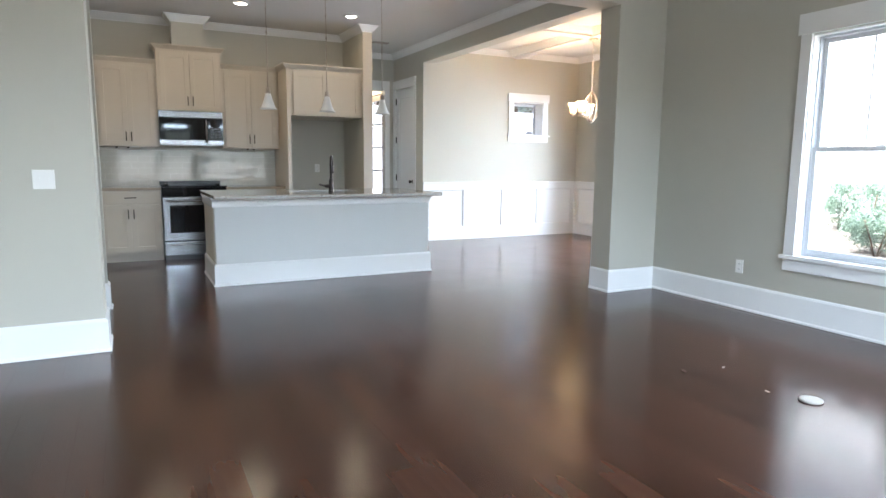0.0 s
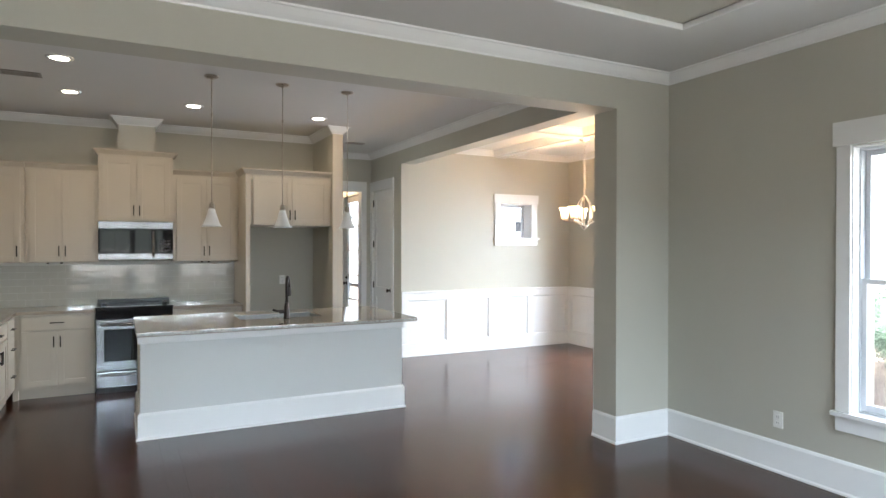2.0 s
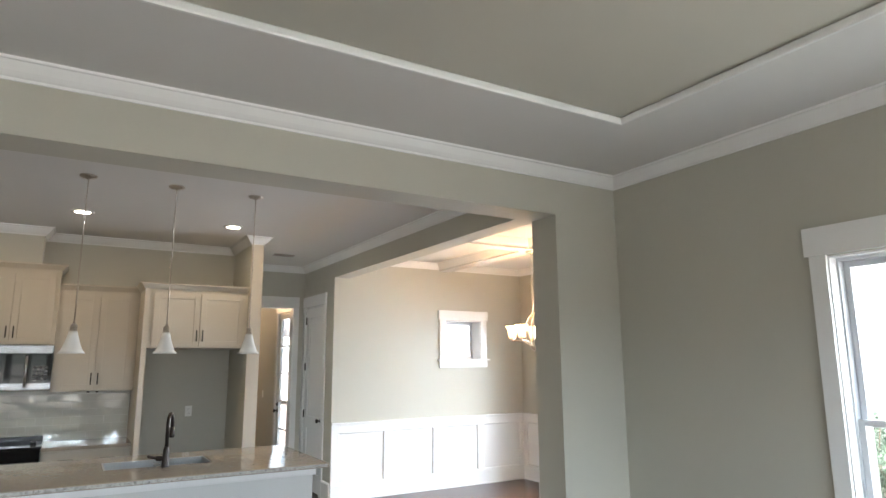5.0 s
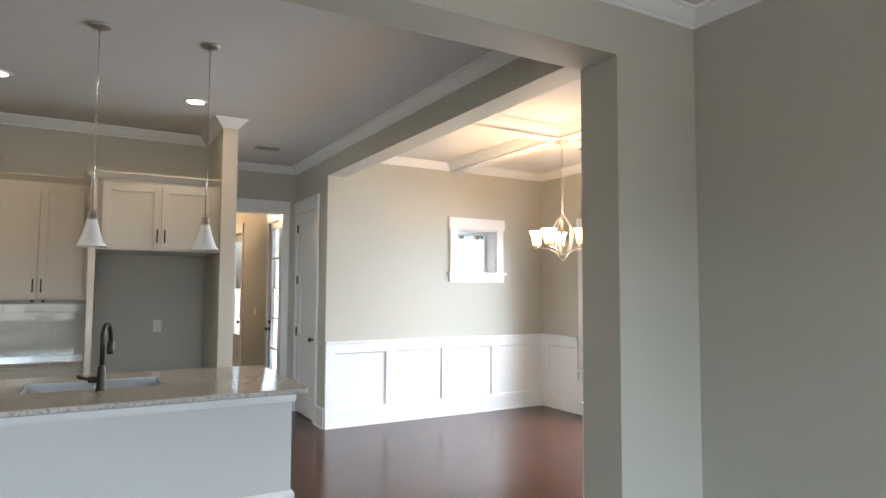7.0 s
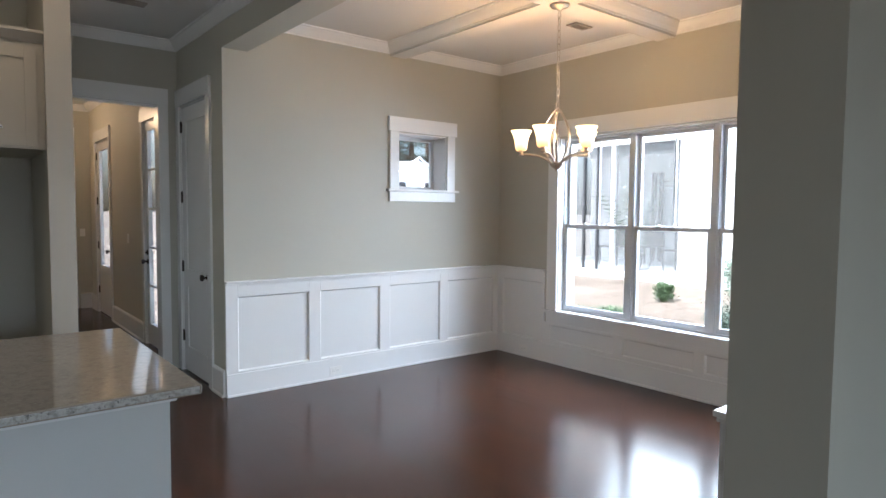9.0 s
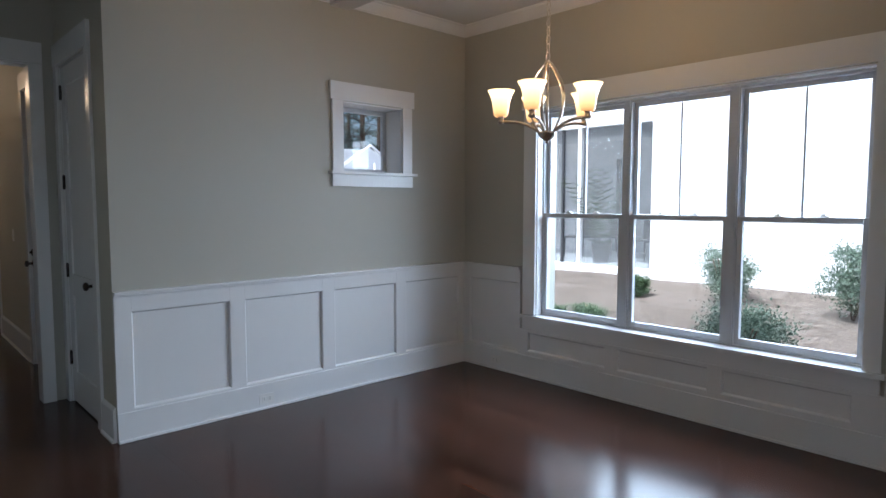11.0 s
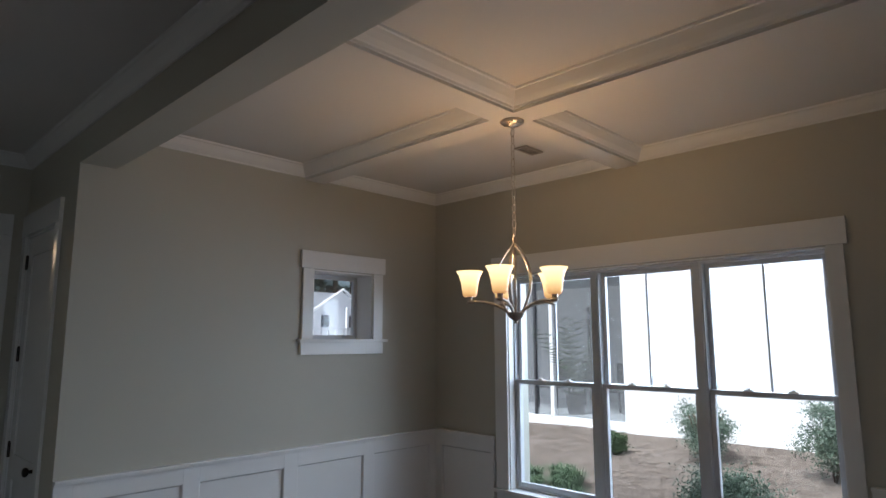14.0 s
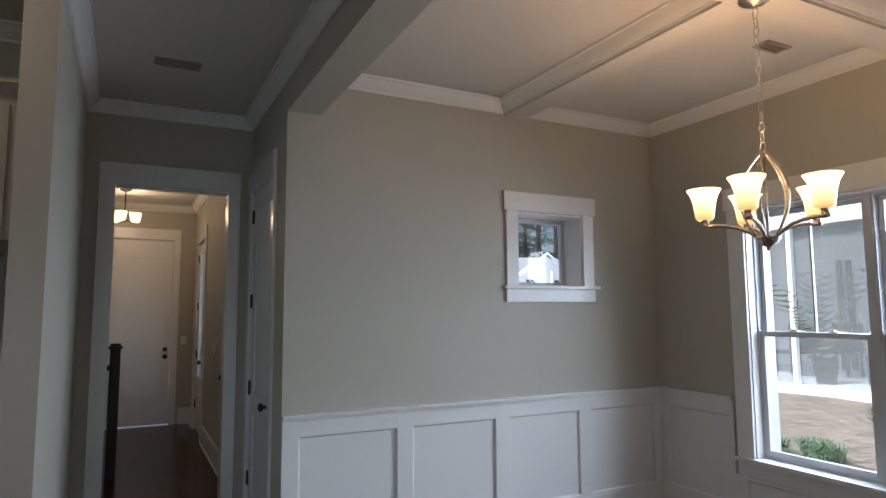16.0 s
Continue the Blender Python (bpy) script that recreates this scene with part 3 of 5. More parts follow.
casing("trim_closet_door", pose(4.385, 10.10, 0, 0, 0, -90), 0.76, 2.45, left=0.086)
panel_door("door_closet", pose(4.385, 10.10, 0, 0, 0, -90), 0.76, 2.44, "white two-panel closet door, closed, with bronze hinges", [(0.24, 0.80), (0.96, 2.30)])
casing("trim_hall_opening", pose(3.442, 10.19, 0), 0.773, 2.46, "white flat casing round the cased hall opening", left=0.10, right=0.085)
structure("trim_hall_jamb", boxes((3.430, 3.443, 10.191, 10.319, 0, 2.462), (4.214, 4.227, 10.191, 10.319, 0, 2.462), (3.443, 4.214, 10.191, 10.319, 2.450, 2.462)), TRIM, "white jamb boards lining the hall opening", "door jamb")
casing("trim_hall_glass_door", pose(4.40, 11.53, 0, 0, 0, -90), 0.82, 2.46)
glazed_door("door_hall_glazed", pose(4.40, 11.53, 0, 0, 0, -90), 0.82, 2.45, "white exterior door with five clear lites, closed", 0.24, 2.36, 4, hinge_left=False)
casing("trim_hall_far_door", pose(4.40, 14.29, 0, 0, 0, -90), 0.92, 2.46)
glazed_door("door_hall_half_glazed", pose(4.40, 14.29, 0, 0, 0, -90), 0.92, 2.45, "white exterior door with one tall narrow lite", 0.70, 2.33, 0, side=0.15)
casing("trim_hall_end_door", pose(3.31, 14.8, 0), 0.80, 2.56)
panel_door("door_hall_end", pose(3.31, 14.8, 0), 0.80, 2.55, "white panelled front door, closed, with dark lock", [(0.24, 0.80), (0.96, 2.30)], lock=True)

# ---- dining wainscot ----
def shade_bevel(x0, x1, z0, z1, yf, yb, w=0.011):
    """Made-up slope inside a recessed panel, shaped for shade lines, mitred at its corners."""
    bm = bmesh.new()
    rings = [[bm.verts.new(p) for p in ((x0 + k, y, z0 + k), (x1 - k, y, z0 + k), (x1 - k, y, z1 - k), (x0 + k, y, z1 - k))] for k, y in ((0, yf), (w * 0.35, yf + 0.002), (w, yb - 0.003), (w, yb), (0, yb))]
    for a, c in zip(rings, rings[1:]):
        for i in range(4):
            bm.faces.new((a[i], a[(i + 1) % 4], c[(i + 1) % 4], c[i]))
    bmesh.ops.recalc_face_normals(bm, faces=bm.faces)
    return bm


def wainscot(name, m, length, panels, gap=None):
    """White panelling; x along the wall, room on the -y side. panels: (from, to, bottom, top). gap: where a window interrupts the rail."""
    w = thing(name, m, "white recessed-panel wainscot with chair rail and baseboard", "wainscot", kind="structure")
    part("backing", boxes((0, length, -0.004, 0, 0, 0.50 if gap and gap[0] <= 0 else 0.41)) if gap else boxes((0, length, -0.004, 0, 0, 0.905)), TRIM, w)
    if gap:
        part("backing", boxes((0, gap[0], -0.004, 0, 0.41, 0.905)), TRIM, w)
        if gap[1] < length: part("backing", boxes((gap[1], length, -0.004, 0, 0.41, 0.905)), TRIM, w)
    y0, y1 = -0.022, -0.004
    part("baseboard", boxes((0, length, -0.029, -0.004, 0.0, 0.185), b=0.002), TRIM, w)
    part("shoe", boxes((0, length, -0.040, -0.029, 0.0, 0.018), b=0.004), TRIM, w)
    rows = sorted(panels)
    cuts = sorted({0.0, length, *[p[0] for p in rows], *[p[1] for p in rows], *(gap or ())})
    for a, b in zip(cuts, cuts[1:]):
        hit = [p for p in rows if abs(p[0] - a) < 1e-6]
        under = gap and a >= gap[0] - 0.001 and b <= gap[1] + 0.001
        top = 0.409 if under else 0.905
        if hit:
            z0, z1 = hit[0][2:]
            if z0 > 0.187: part("rail", boxes((a, b, y0, y1, 0.185, z0), b=0.0015), TRIM, w)
            part("rail", boxes((a, b, y0, y1, z1, top), b=0.0015), TRIM, w)
            part("panel_shade_bevel", shade_bevel(a, b, max(z0, 0.186), z1, y0 + 0.002, y1), TRIM, w)
        else:
            part("stile", boxes((a, b, y0, y1, 0.185, top), b=0.0015), TRIM, w)
    spans = [(0, length)] if not gap else [(0, gap[0])] + ([(gap[1], length)] if gap[1] < length else [])
    for a, b in spans:
        part("chair_rail", boxes((a, b, -0.034, 0, 0.905, 0.918), (a, b, -0.046, 0, 0.918, 0.936), b=0.004), TRIM, w)
    return w


wainscot("wainscot_north", pose(4.385, 8.985, 0), 3.010, [(0.098, 0.727, 0.20, 0.808), (0.834, 1.458, 0.20, 0.808), (1.568, 2.180, 0.20, 0.808), (2.283, 2.918, 0.20, 0.808)])
wainscot("wainscot_east", pose(7.395, 8.985, 0, 0, 0, -90), 4.070, [(0.093, 0.668, 0.20, 0.803), (0.781, 1.528, 0.225, 0.385), (1.634, 2.313, 0.225, 0.385), (2.405, 3.143, 0.225, 0.385), (3.37, 3.98, 0.20, 0.803)], gap=(0.695, 3.293))
wainscot("wainscot_south", pose(7.395, 4.915, 0, 0, 0, 180), 3.0, [(0.10, 0.75, 0.20, 0.808), (0.85, 1.50, 0.20, 0.808), (1.60, 2.25, 0.20, 0.808), (2.35, 2.90, 0.20, 0.808)])


# ---- wall plates ----
def plate(name, m, label, kind="outlet", w=0.072, h=0.116):
    """A wall plate; the wall face at y = 0, room at -y."""
    p = thing(name, m, label, "wall plate")
    part("cover", boxes((-w / 2, w / 2, -0.006, 0, -h / 2, h / 2), b=0.002), PLASTIC, p)
    if kind == "outlet":
        for z in (-0.021, 0.021):
            part("socket", boxes((-0.017, 0.017, -0.008, -0.006, z - 0.014, z + 0.014), b=0.002), PLASTIC, p)
            part("slot", boxes((-0.008, -0.0055, -0.0088, -0.008, z - 0.005, z + 0.005), (0.0055, 0.008, -0.0088, -0.008, z - 0.005, z + 0.005)), BLACK, p)
    else:
        for i in range(kind):
            x = (i - (kind - 1) / 2) * 0.046
            part("toggle", boxes((x - 0.005, x + 0.005, -0.016, -0.006, -0.004, 0.012), b=0.002), PLASTIC, p)
    return p


plate("light_switch", pose(-0.228, 4.565, 1.125), "white double toggle switch plate on greige wall", 2, 0.118, 0.118)
plate("wall_outlet", pose(4.967, 3.648, 0.372, 0, 0, -90), "white duplex outlet low on greige wall")
plate("wall_outlet", pose(2.715, 9.08, 1.15), "white duplex outlet in the refrigerator recess")
plate("wall_outlet", pose(0.295, 9.072, 1.145), "white duplex outlet on tiled backsplash")
plate("wall_outlet", pose(1.885, 9.072, 1.145), "white duplex outlet on tiled backsplash")
plate("baseboard_outlet", pose(5.365, 8.960, 0.075, 0, 90, 0), "white outlet set sideways in the dining baseboard")
plate("baseboard_outlet", pose(7.370, 8.56, 0.085, 0, 90, -90), "white outlet set sideways in the dining baseboard")
plate("light_switch", pose(4.40, 12.35, 1.15, 0, 0, -90), "white toggle switch plate in the hall", 1)
plate("light_switch", pose(4.28, 14.8, 1.15), "white toggle switch plate beside the front door", 1)


# ---- cabinets ----
def pull(parent, x, z, y, vertical=True, length=0.115):
    h = length / 2
    if vertical:
        bar = boxes((x - 0.006, x + 0.006, y - 0.034, y - 0.024, z - h, z + h), (x - 0.005, x + 0.005, y - 0.026, y, z - h + 0.010, z - h + 0.020), (x - 0.005, x + 0.005, y - 0.026, y, z + h - 0.020, z + h - 0.010), b=0.002)
    else:
        bar = boxes((x - h, x + h, y - 0.034, y - 0.024, z - 0.006, z + 0.006), (x - h + 0.010, x - h + 0.020, y - 0.026, y, z - 0.005, z + 0.005), (x + h - 0.020, x + h - 0.010, y - 0.026, y, z - 0.005, z + 0.005), b=0.002)
    return part("handle", bar, BRONZE, parent, "dark bronze bar pull")


def shaker(parent, x0, x1, z0, z1, side=None, slab=False, name="door"):
    """A framed front standing 20 mm proud of y = 0."""
    g, s = 0.002, 0.058
    x0, x1, z0, z1 = x0 + g, x1 - g, z0 + g, z1 - g
    if slab:
        d = part(name, boxes((x0, x1, -0.020, -0.001, z0, z1), b=0.003), CAB, parent)
        pull(d, (x0 + x1) / 2, (z0 + z1) / 2, -0.020, False, 0.13)
        return d
    d = part(name, boxes((x0, x0 + s, -0.020, -0.001, z0, z1), (x1 - s, x1, -0.020, -0.001, z0, z1), (x0 + s, x1 - s, -0.020, -0.001, z0, z0 + s), (x0 + s, x1 - s, -0.020, -0.001, z1 - s, z1), b=0.002), CAB, parent)
    part("door_panel", boxes((x0 + s - 0.003, x1 - s + 0.003, -0.011, -0.003, z0 + s - 0.003, z1 - s + 0.003)), CAB, d)
    if side:
        x = x1 - 0.028 if side == "r" else x0 + 0.028
        top = z0 < 1.0
        pull(d, x, (z1 - 0.11) if top else (z0 + 0.11), -0.020)
    return d


def cabinet_crown(z, d):
    return [(0, z), (0.010, z), (0.016, z + 0.012), (0.030, z + 0.030), (0.042, z + 0.044), (0.050, z + 0.046), (0.050, z + 0.062), (0, z + 0.062)]


def wall_cabinet(m, w, z0, z1, d, crown_ends=(True, True), doors=2, face=0.035, label="cream painted shaker wall cabinet with two doors and bronze pulls"):
    c = thing("wall_cabinet", m, label, "cabinet", "kitchen wall cabinets")
    part("body", boxes((0, w, 0, d, z0, z1), b=0.0015), CAB, c)
    if doors == 2:
        shaker(c, face, w / 2, z0 + 0.012, z1 - face, "r")
        shaker(c, w / 2, w - face, z0 + 0.012, z1 - face, "l")
    else:
        shaker(c, face, w - face, z0 + 0.012, z1 - face, "r")
    path = [(w, d)] * crown_ends[1] + [(w, 0), (0, 0)] + [(0, d)] * crown_ends[0]
    part("crown", sweep(cabinet_crown(z1, d), path), CAB, c, "cream crown moulding")
    return c


wall_cabinet(pose(-0.075, 8.745, 0), 0.680, 1.41, 2.425, 0.333, (False, False))
wall_cabinet(pose(0.607, 8.700, 0), 0.762, 1.866, 2.612, 0.378, (True, True), label="taller cream painted shaker cabinet above the microwave")
wall_cabinet(pose(1.371, 8.745, 0), 0.735, 1.41, 2.425, 0.333, (False, False))
wall_cabinet(pose(-0.54, 7.60, 0, 0, 0, 90), 1.10, 1.41, 2.425, 0.329, (False, False))
wall_cabinet(pose(-0.535, 8.745, 0), 0.456, 1.41, 2.425, 0.333, (False, False), 1, label="cream painted shaker corner wall cabinet with one door")
wall_cabinet(pose(2.160, 8.27, 0), 0.968, 1.838, 2.432, 0.808, (False, False), label="deep cream cabinet over the empty refrigerator recess")
s = thing("refrigerator_panel", pose(2.108, 8.245, 0), "tall cream painted side panel of the refrigerator recess", "cabinet panel")
part("panel", boxes((0, 0.050, 0, 0.833, 0.0, 2.432), b=0.002), CAB, s)
part("crown", sweep(cabinet_crown(2.432, 0.6), [(0.050, 0), (0, 0), (0, 0.49)]), CAB, s)
structure("trim_vent_chase", boxes((0.805, 1.185, 8.76, 9.08, 2.676, 3.05)), WALL, "boxed vent chase above the microwave cabinet", "vent chase")


def base_cabinet(m, w, layout, d=0.59, label="cream painted shaker base cabinet with drawer and doors"):
    c = thing("base_cabinet", m, label, "cabinet", "kitchen base cabinets")
    part("body", boxes((0, w, 0, d, 0.10, 0.878), b=0.0015), CAB, c)
    part("toe_kick", boxes((0, w, 0.055, d, 0, 0.10)), CAB, c)
    if layout == "doors":
        shaker(c, 0.025, w - 0.025, 0.72, 0.862, slab=True, name="drawer")
        shaker(c, 0.025, w / 2, 0.13, 0.705, "r")
        shaker(c, w / 2, w - 0.025, 0.13, 0.705, "l")
    elif layout == "two":
        shaker(c, 0.025, w / 2, 0.72, 0.862, slab=True, name="drawer")
        shaker(c, w / 2, w - 0.025, 0.72, 0.862, slab=True, name="drawer")
        shaker(c, 0.025, w / 2, 0.13, 0.705, "r")
        shaker(c, w / 2, w - 0.025, 0.13, 0.705, "l")
    elif layout == "one":
        shaker(c, 0.025, w - 0.025, 0.72, 0.862, slab=True, name="drawer")
        shaker(c, 0.025, w - 0.025, 0.13, 0.705, "l")
    else:
        for a, b in ((0.13, 0.46), (0.46, 0.67), (0.67, 0.862)):
            shaker(c, 0.025, w - 0.025, a, b, slab=True, name="drawer")
    return c


base_cabinet(pose(-0.105, 8.478, 0), 0.686, "doors")
fl = thing("cabinet_filler", pose(-0.152, 8.478, 0), "narrow cream corner filler strip", "cabinet panel")
part("panel", boxes((0, 0.046, 0, 0.5, 0, 0.878)), CAB, fl)
base_cabinet(pose(1.352, 8.478, 0), 0.755, "two", label="cream painted shaker base cabinet with two drawers and two doors")
base_cabinet(pose(-0.150, 8.02, 0, 0, 0, 90), 0.44, "drawers", label="narrow cream base cabinet with three drawers")
base_cabinet(pose(-0.150, 7.02, 0, 0, 0, 90), 0.995, "doors")
base_cabinet(pose(-0.150, 6.0, 0, 0, 0, 90), 1.015, "doors")
c = thing("base_cabinet", pose(-0.868, 8.185, 0), "blind corner base cabinet under the granite top", "cabinet", "kitchen base cabinets")
part("body", boxes((0, 0.110, 0, 0.89, 0, 0.878)), CAB, c)


def countertop(name, m, rows, label):
    t = thing(name, m, label, "countertop")
    part("slab", boxes(*rows, b=0.004), GRANITE, t)
    return t


countertop("countertop", pose(0, 0, 0), [(-0.868, 0.585, 8.44, 9.068, 0.880, 0.912), (-0.868, -0.118, 5.985, 8.44, 0.880, 0.912)], "speckled beige granite worktop in an L along the wall")
countertop("countertop", pose(0, 0, 0), [(1.350, 2.106, 8.44, 9.068, 0.880, 0.912)], "speckled beige granite worktop between range and panel")

# ---- microwave and range ----
mw = thing("microwave", pose(0.609, 8.655, 1.44), "stainless over-range microwave with black glass door", "microwave")
part("body", boxes((0, 0.758, 0.03, 0.42, 0, 0.424), b=0.004), BLACK, mw)
part("top_vent", boxes((0, 0.758, 0.0, 0.03, 0.345, 0.424), b=0.004), STEEL, mw, "stainless top grille")
door = part("door", boxes((0, 0.575, -0.004, 0.03, 0.0, 0.343), b=0.005), BLACKGLASS, mw, "black glass door")
part("door_strip", boxes((0.0, 0.575, -0.0075, -0.0045, 0.004, 0.062), b=0.001), STEEL, door, "stainless lower strip")
part("window", boxes((0.02, 0.535, -0.008, -0.004, 0.082, 0.325), b=0.002), BLACKGLASS, door, "black glass")
part("handle", tube([(0.548, -0.004, 0.03), (0.548, -0.042, 0.04), (0.548, -0.050, 0.17), (0.548, -0.042, 0.31), (0.548, -0.004, 0.32)], 0.015), STEEL, door, "stainless bar handle")
panel = part("control_panel", boxes((0.577, 0.758, -0.004, 0.03, 0.0, 0.343), b=0.005), BLACKGLASS, mw, "black glass control panel")
part("panel_strip", boxes((0.577, 0.758, -0.0075, -0.0045, 0.004, 0.062), b=0.001), STEEL, panel, "stainless lower strip")
part("display", boxes((0.592, 0.744, -0.007, -0.004, 0.075, 0.325), b=0.002), BLACKGLASS, panel, "black touch panel")
for i in range(4):
    for j in range(3):
        part("button", boxes((0.604 + j * 0.045, 0.636 + j * 0.045, -0.0085, -0.007, 0.095 + i * 0.035, 0.115 + i * 0.035)), DARKSTEEL, panel)
part("grease_filter", boxes((0.08, 0.32, 0.08, 0.30, -0.006, 0.0), (0.44, 0.68, 0.08, 0.30, -0.006, 0.0)), STEEL, mw)

rg = thing("range", pose(0.588, 8.430, 0), "stainless slide-in range with black glass cooktop", "range")
part("body", boxes((0.002, 0.758, 0.03, 0.63, 0.06, 0.905), b=0.003), BLACK, rg)
part("cooktop", boxes((-0.004, 0.764, -0.012, 0.637, 0.914, 0.930), b=0.004), BLACKGLASS, rg, "black glass cooktop")
part("control_panel", boxes((0.002, 0.758, -0.012, 0.03, 0.800, 0.912), b=0.006), BLACKGLASS, rg, "black glass control panel")
part("trim", boxes((0.002, 0.758, 0.57, 0.635, 0.930, 0.972), b=0.006), BLACK, rg)
for x in (0.07, 0.69):
    bm = lathe([(0.026, 0), (0.026, 0.022), (0.020, 0.028), (0.006, 0.029)], 20)
    bm.transform(Matrix.Translation((x, 0.30, 0.931)))
    part("burner_knob", bm, STEEL, rg, "steel control knob")
dr = part("oven_door", boxes((0.004, 0.756, -0.020, 0.028, 0.245, 0.792), b=0.006), STEEL, rg, "stainless oven door")
part("oven_window", boxes((0.080, 0.680, -0.024, -0.020, 0.345, 0.690), b=0.002), BLACKGLASS, dr, "black oven glass")
part("handle", tube([(0.05, -0.02, 0.745), (0.06, -0.062, 0.745), (0.38, -0.068, 0.745), (0.70, -0.062, 0.745), (0.71, -0.02, 0.745)], 0.012), STEEL, dr, "stainless bar handle")
dw = part("drawer", boxes((0.004, 0.756, -0.016, 0.028, 0.065, 0.232), b=0.006), STEEL, rg, "stainless storage drawer")
part("handle", tube([(0.05, -0.016, 0.200), (0.06, -0.050, 0.200), (0.38, -0.055, 0.200), (0.70, -0.050, 0.200), (0.71, -0.016, 0.200)], 0.010), STEEL, dw, "stainless bar handle")
part("kick_plate", boxes((0.01, 0.75, 0.03, 0.05, 0.0, 0.06)), BLACK, rg)

# ---- island ----
isl = thing("kitchen_island", pose(0, 0, 0), "kitchen island lightened for daylight, with tall white baseboard", "kitchen island")
part("back_panel", boxes((0.972, 3.305, 6.495, 6.60, 0, 0.884)), ISLANDLIT, isl, "painted back panel lightened for daylight")
part("end_panel", boxes((0.968, 1.04, 6.60, 7.39, 0, 0.884), b=0.002), CAB, isl, "cream end panel")
part("end_panel", boxes((3.235, 3.309, 6.60, 7.39, 0, 0.884), b=0.002), CAB, isl, "cream end panel")
part("cabinet_front", boxes((1.04, 3.235, 7.36, 7.388, 0.10, 0.880)), CAB, isl)
part("baseboard", sweep(BASE, [(3.309, 7.39), (3.309, 6.495), (0.968, 6.495), (0.968, 7.39)]), TRIM, isl, "tall white baseboard")
part("top_trim", sweep([(0, 0.79), (0.016, 0.79), (0.018, 0.80), (0.018, 0.855), (0.030, 0.868), (0.034, 0.884), (0, 0.884)], [(3.309, 7.39), (3.309, 6.495), (0.968, 6.495), (0.968, 7.39)]), TRIM, isl, "white trim under the top")
SX0, SX1, SY0, SY1 = 1.80, 2.555, 6.72, 7.12
ct = thing("island_countertop", pose(0, 0, 0), "polished speckled granite island top with undermount sink cutout", "countertop")
bm = bmesh.new()
rings = [[bm.verts.new((x, y, z)) for x, y in q] for z in (0.886, 0.920) for q in (((0.935, 6.178), (3.325, 6.178), (3.325, 7.435), (0.935, 7.435)), ((SX0, SY0), (SX1, SY0), (SX1, SY1), (SX0, SY1)))]
for i in range(4):
    j = (i + 1) % 4
    for p, q in ((0, 1), (2, 3), (0, 2), (1, 3)):
        bm.faces.new((rings[p][i], rings[p][j], rings[q][j], rings[q][i]))
bmesh.ops.recalc_face_normals(bm, faces=bm.faces)
bmesh.ops.bevel(bm, geom=[e for e in bm.edges if e.calc_face_angle(0) > 0.5], offset=0.005, segments=3, profile=0.6, affect="EDGES")
part("slab", bm, GRANITE, ct)
part("front_edge", boxes((0.943, 3.317, 6.1745, 6.179, 0.892, 0.914), b=0.0012), LITEDGE, ct, "flecked dressed edge lightened for sky light")
part("end_edge", boxes((3.324, 3.3285, 6.186, 7.427, 0.892, 0.914), b=0.0012), LITEDGE, ct, "flecked dressed edge lightened for sky light")
sk = thing("sink", pose(0, 0, 0), "stainless double bowl undermount sink in the island", "sink")
for a, b in ((SX0 - 0.01, 2.185), (2.215, SX1 + 0.01)):
    part("bowl", boxes((a, a + 0.012, SY0 - 0.01, SY1 + 0.01, 0.70, 0.886), (b - 0.012, b, SY0 - 0.01, SY1 + 0.01, 0.70, 0.886), (a + 0.012, b - 0.012, SY0 - 0.01, SY0 + 0.002, 0.70, 0.886), (a + 0.012, b - 0.012, SY1 - 0.002, SY1 + 0.01, 0.70, 0.886), (a, b, SY0 - 0.01, SY1 + 0.01, 0.69, 0.70)), SINKSTEEL, sk, "stainless bowl")
part("divider", boxes((2.185, 2.215, SY0, SY1, 0.70, 0.875)), SINKSTEEL, sk)
part("rim", boxes((SX0 - 0.002, SX0 + 0.010, SY0, SY1, 0.884, 0.917), (SX1 - 0.010, SX1 + 0.002, SY0, SY1, 0.884, 0.917), (SX0 + 0.01, SX1 - 0.01, SY1 - 0.010, SY1 + 0.002, 0.884, 0.917), (SX0 + 0.01, SX1 - 0.01, SY0 - 0.002, SY0 + 0.01, 0.884, 0.917), b=0.002), SINKSTEEL, sk, "polished rim")

fc = thing("faucet", pose(2.205, 6.655, 0.920, 0, 0, -24), "oil-rubbed bronze pull-down kitchen faucet", "faucet")
part("base", lathe([(0.030, 0), (0.030, 0.008), (0.027, 0.016), (0.025, 0.06), (0.024, 0.11), (0.019, 0.135), (0.016, 0.15)], 20), BRONZE, fc)
neck = [(0, 0, 0.13)] + [(0, 0, 0.30)] + [(0, 0.055 - 0.055 * math.cos(a), 0.30 + 0.085 * math.sin(a)) for a in [math.pi * k / 10 for k in range(1, 10)]] + [(0, 0.112, 0.28)]
part("neck", tube(neck, 0.0135, 14), BRONZE, fc)
head = lathe([(0.014, 0.285), (0.018, 0.27), (0.020, 0.22), (0.019, 0.205), (0.012, 0.20)], 18, 0, 0.113)
part("spray_head", head, BRONZE, fc)
valve = part("valve_body", tube([(-0.010, 0, 0.062), (-0.058, -0.012, 0.064), (-0.066, -0.014, 0.064)], 0.019, 16), BRONZE, fc)
part("lever", tube([(-0.060, -0.012, 0.064), (-0.082, -0.018, 0.070), (-0.112, -0.024, 0.078), (-0.124, -0.026, 0.086)], 0.0105, 12), BRONZE, valve)



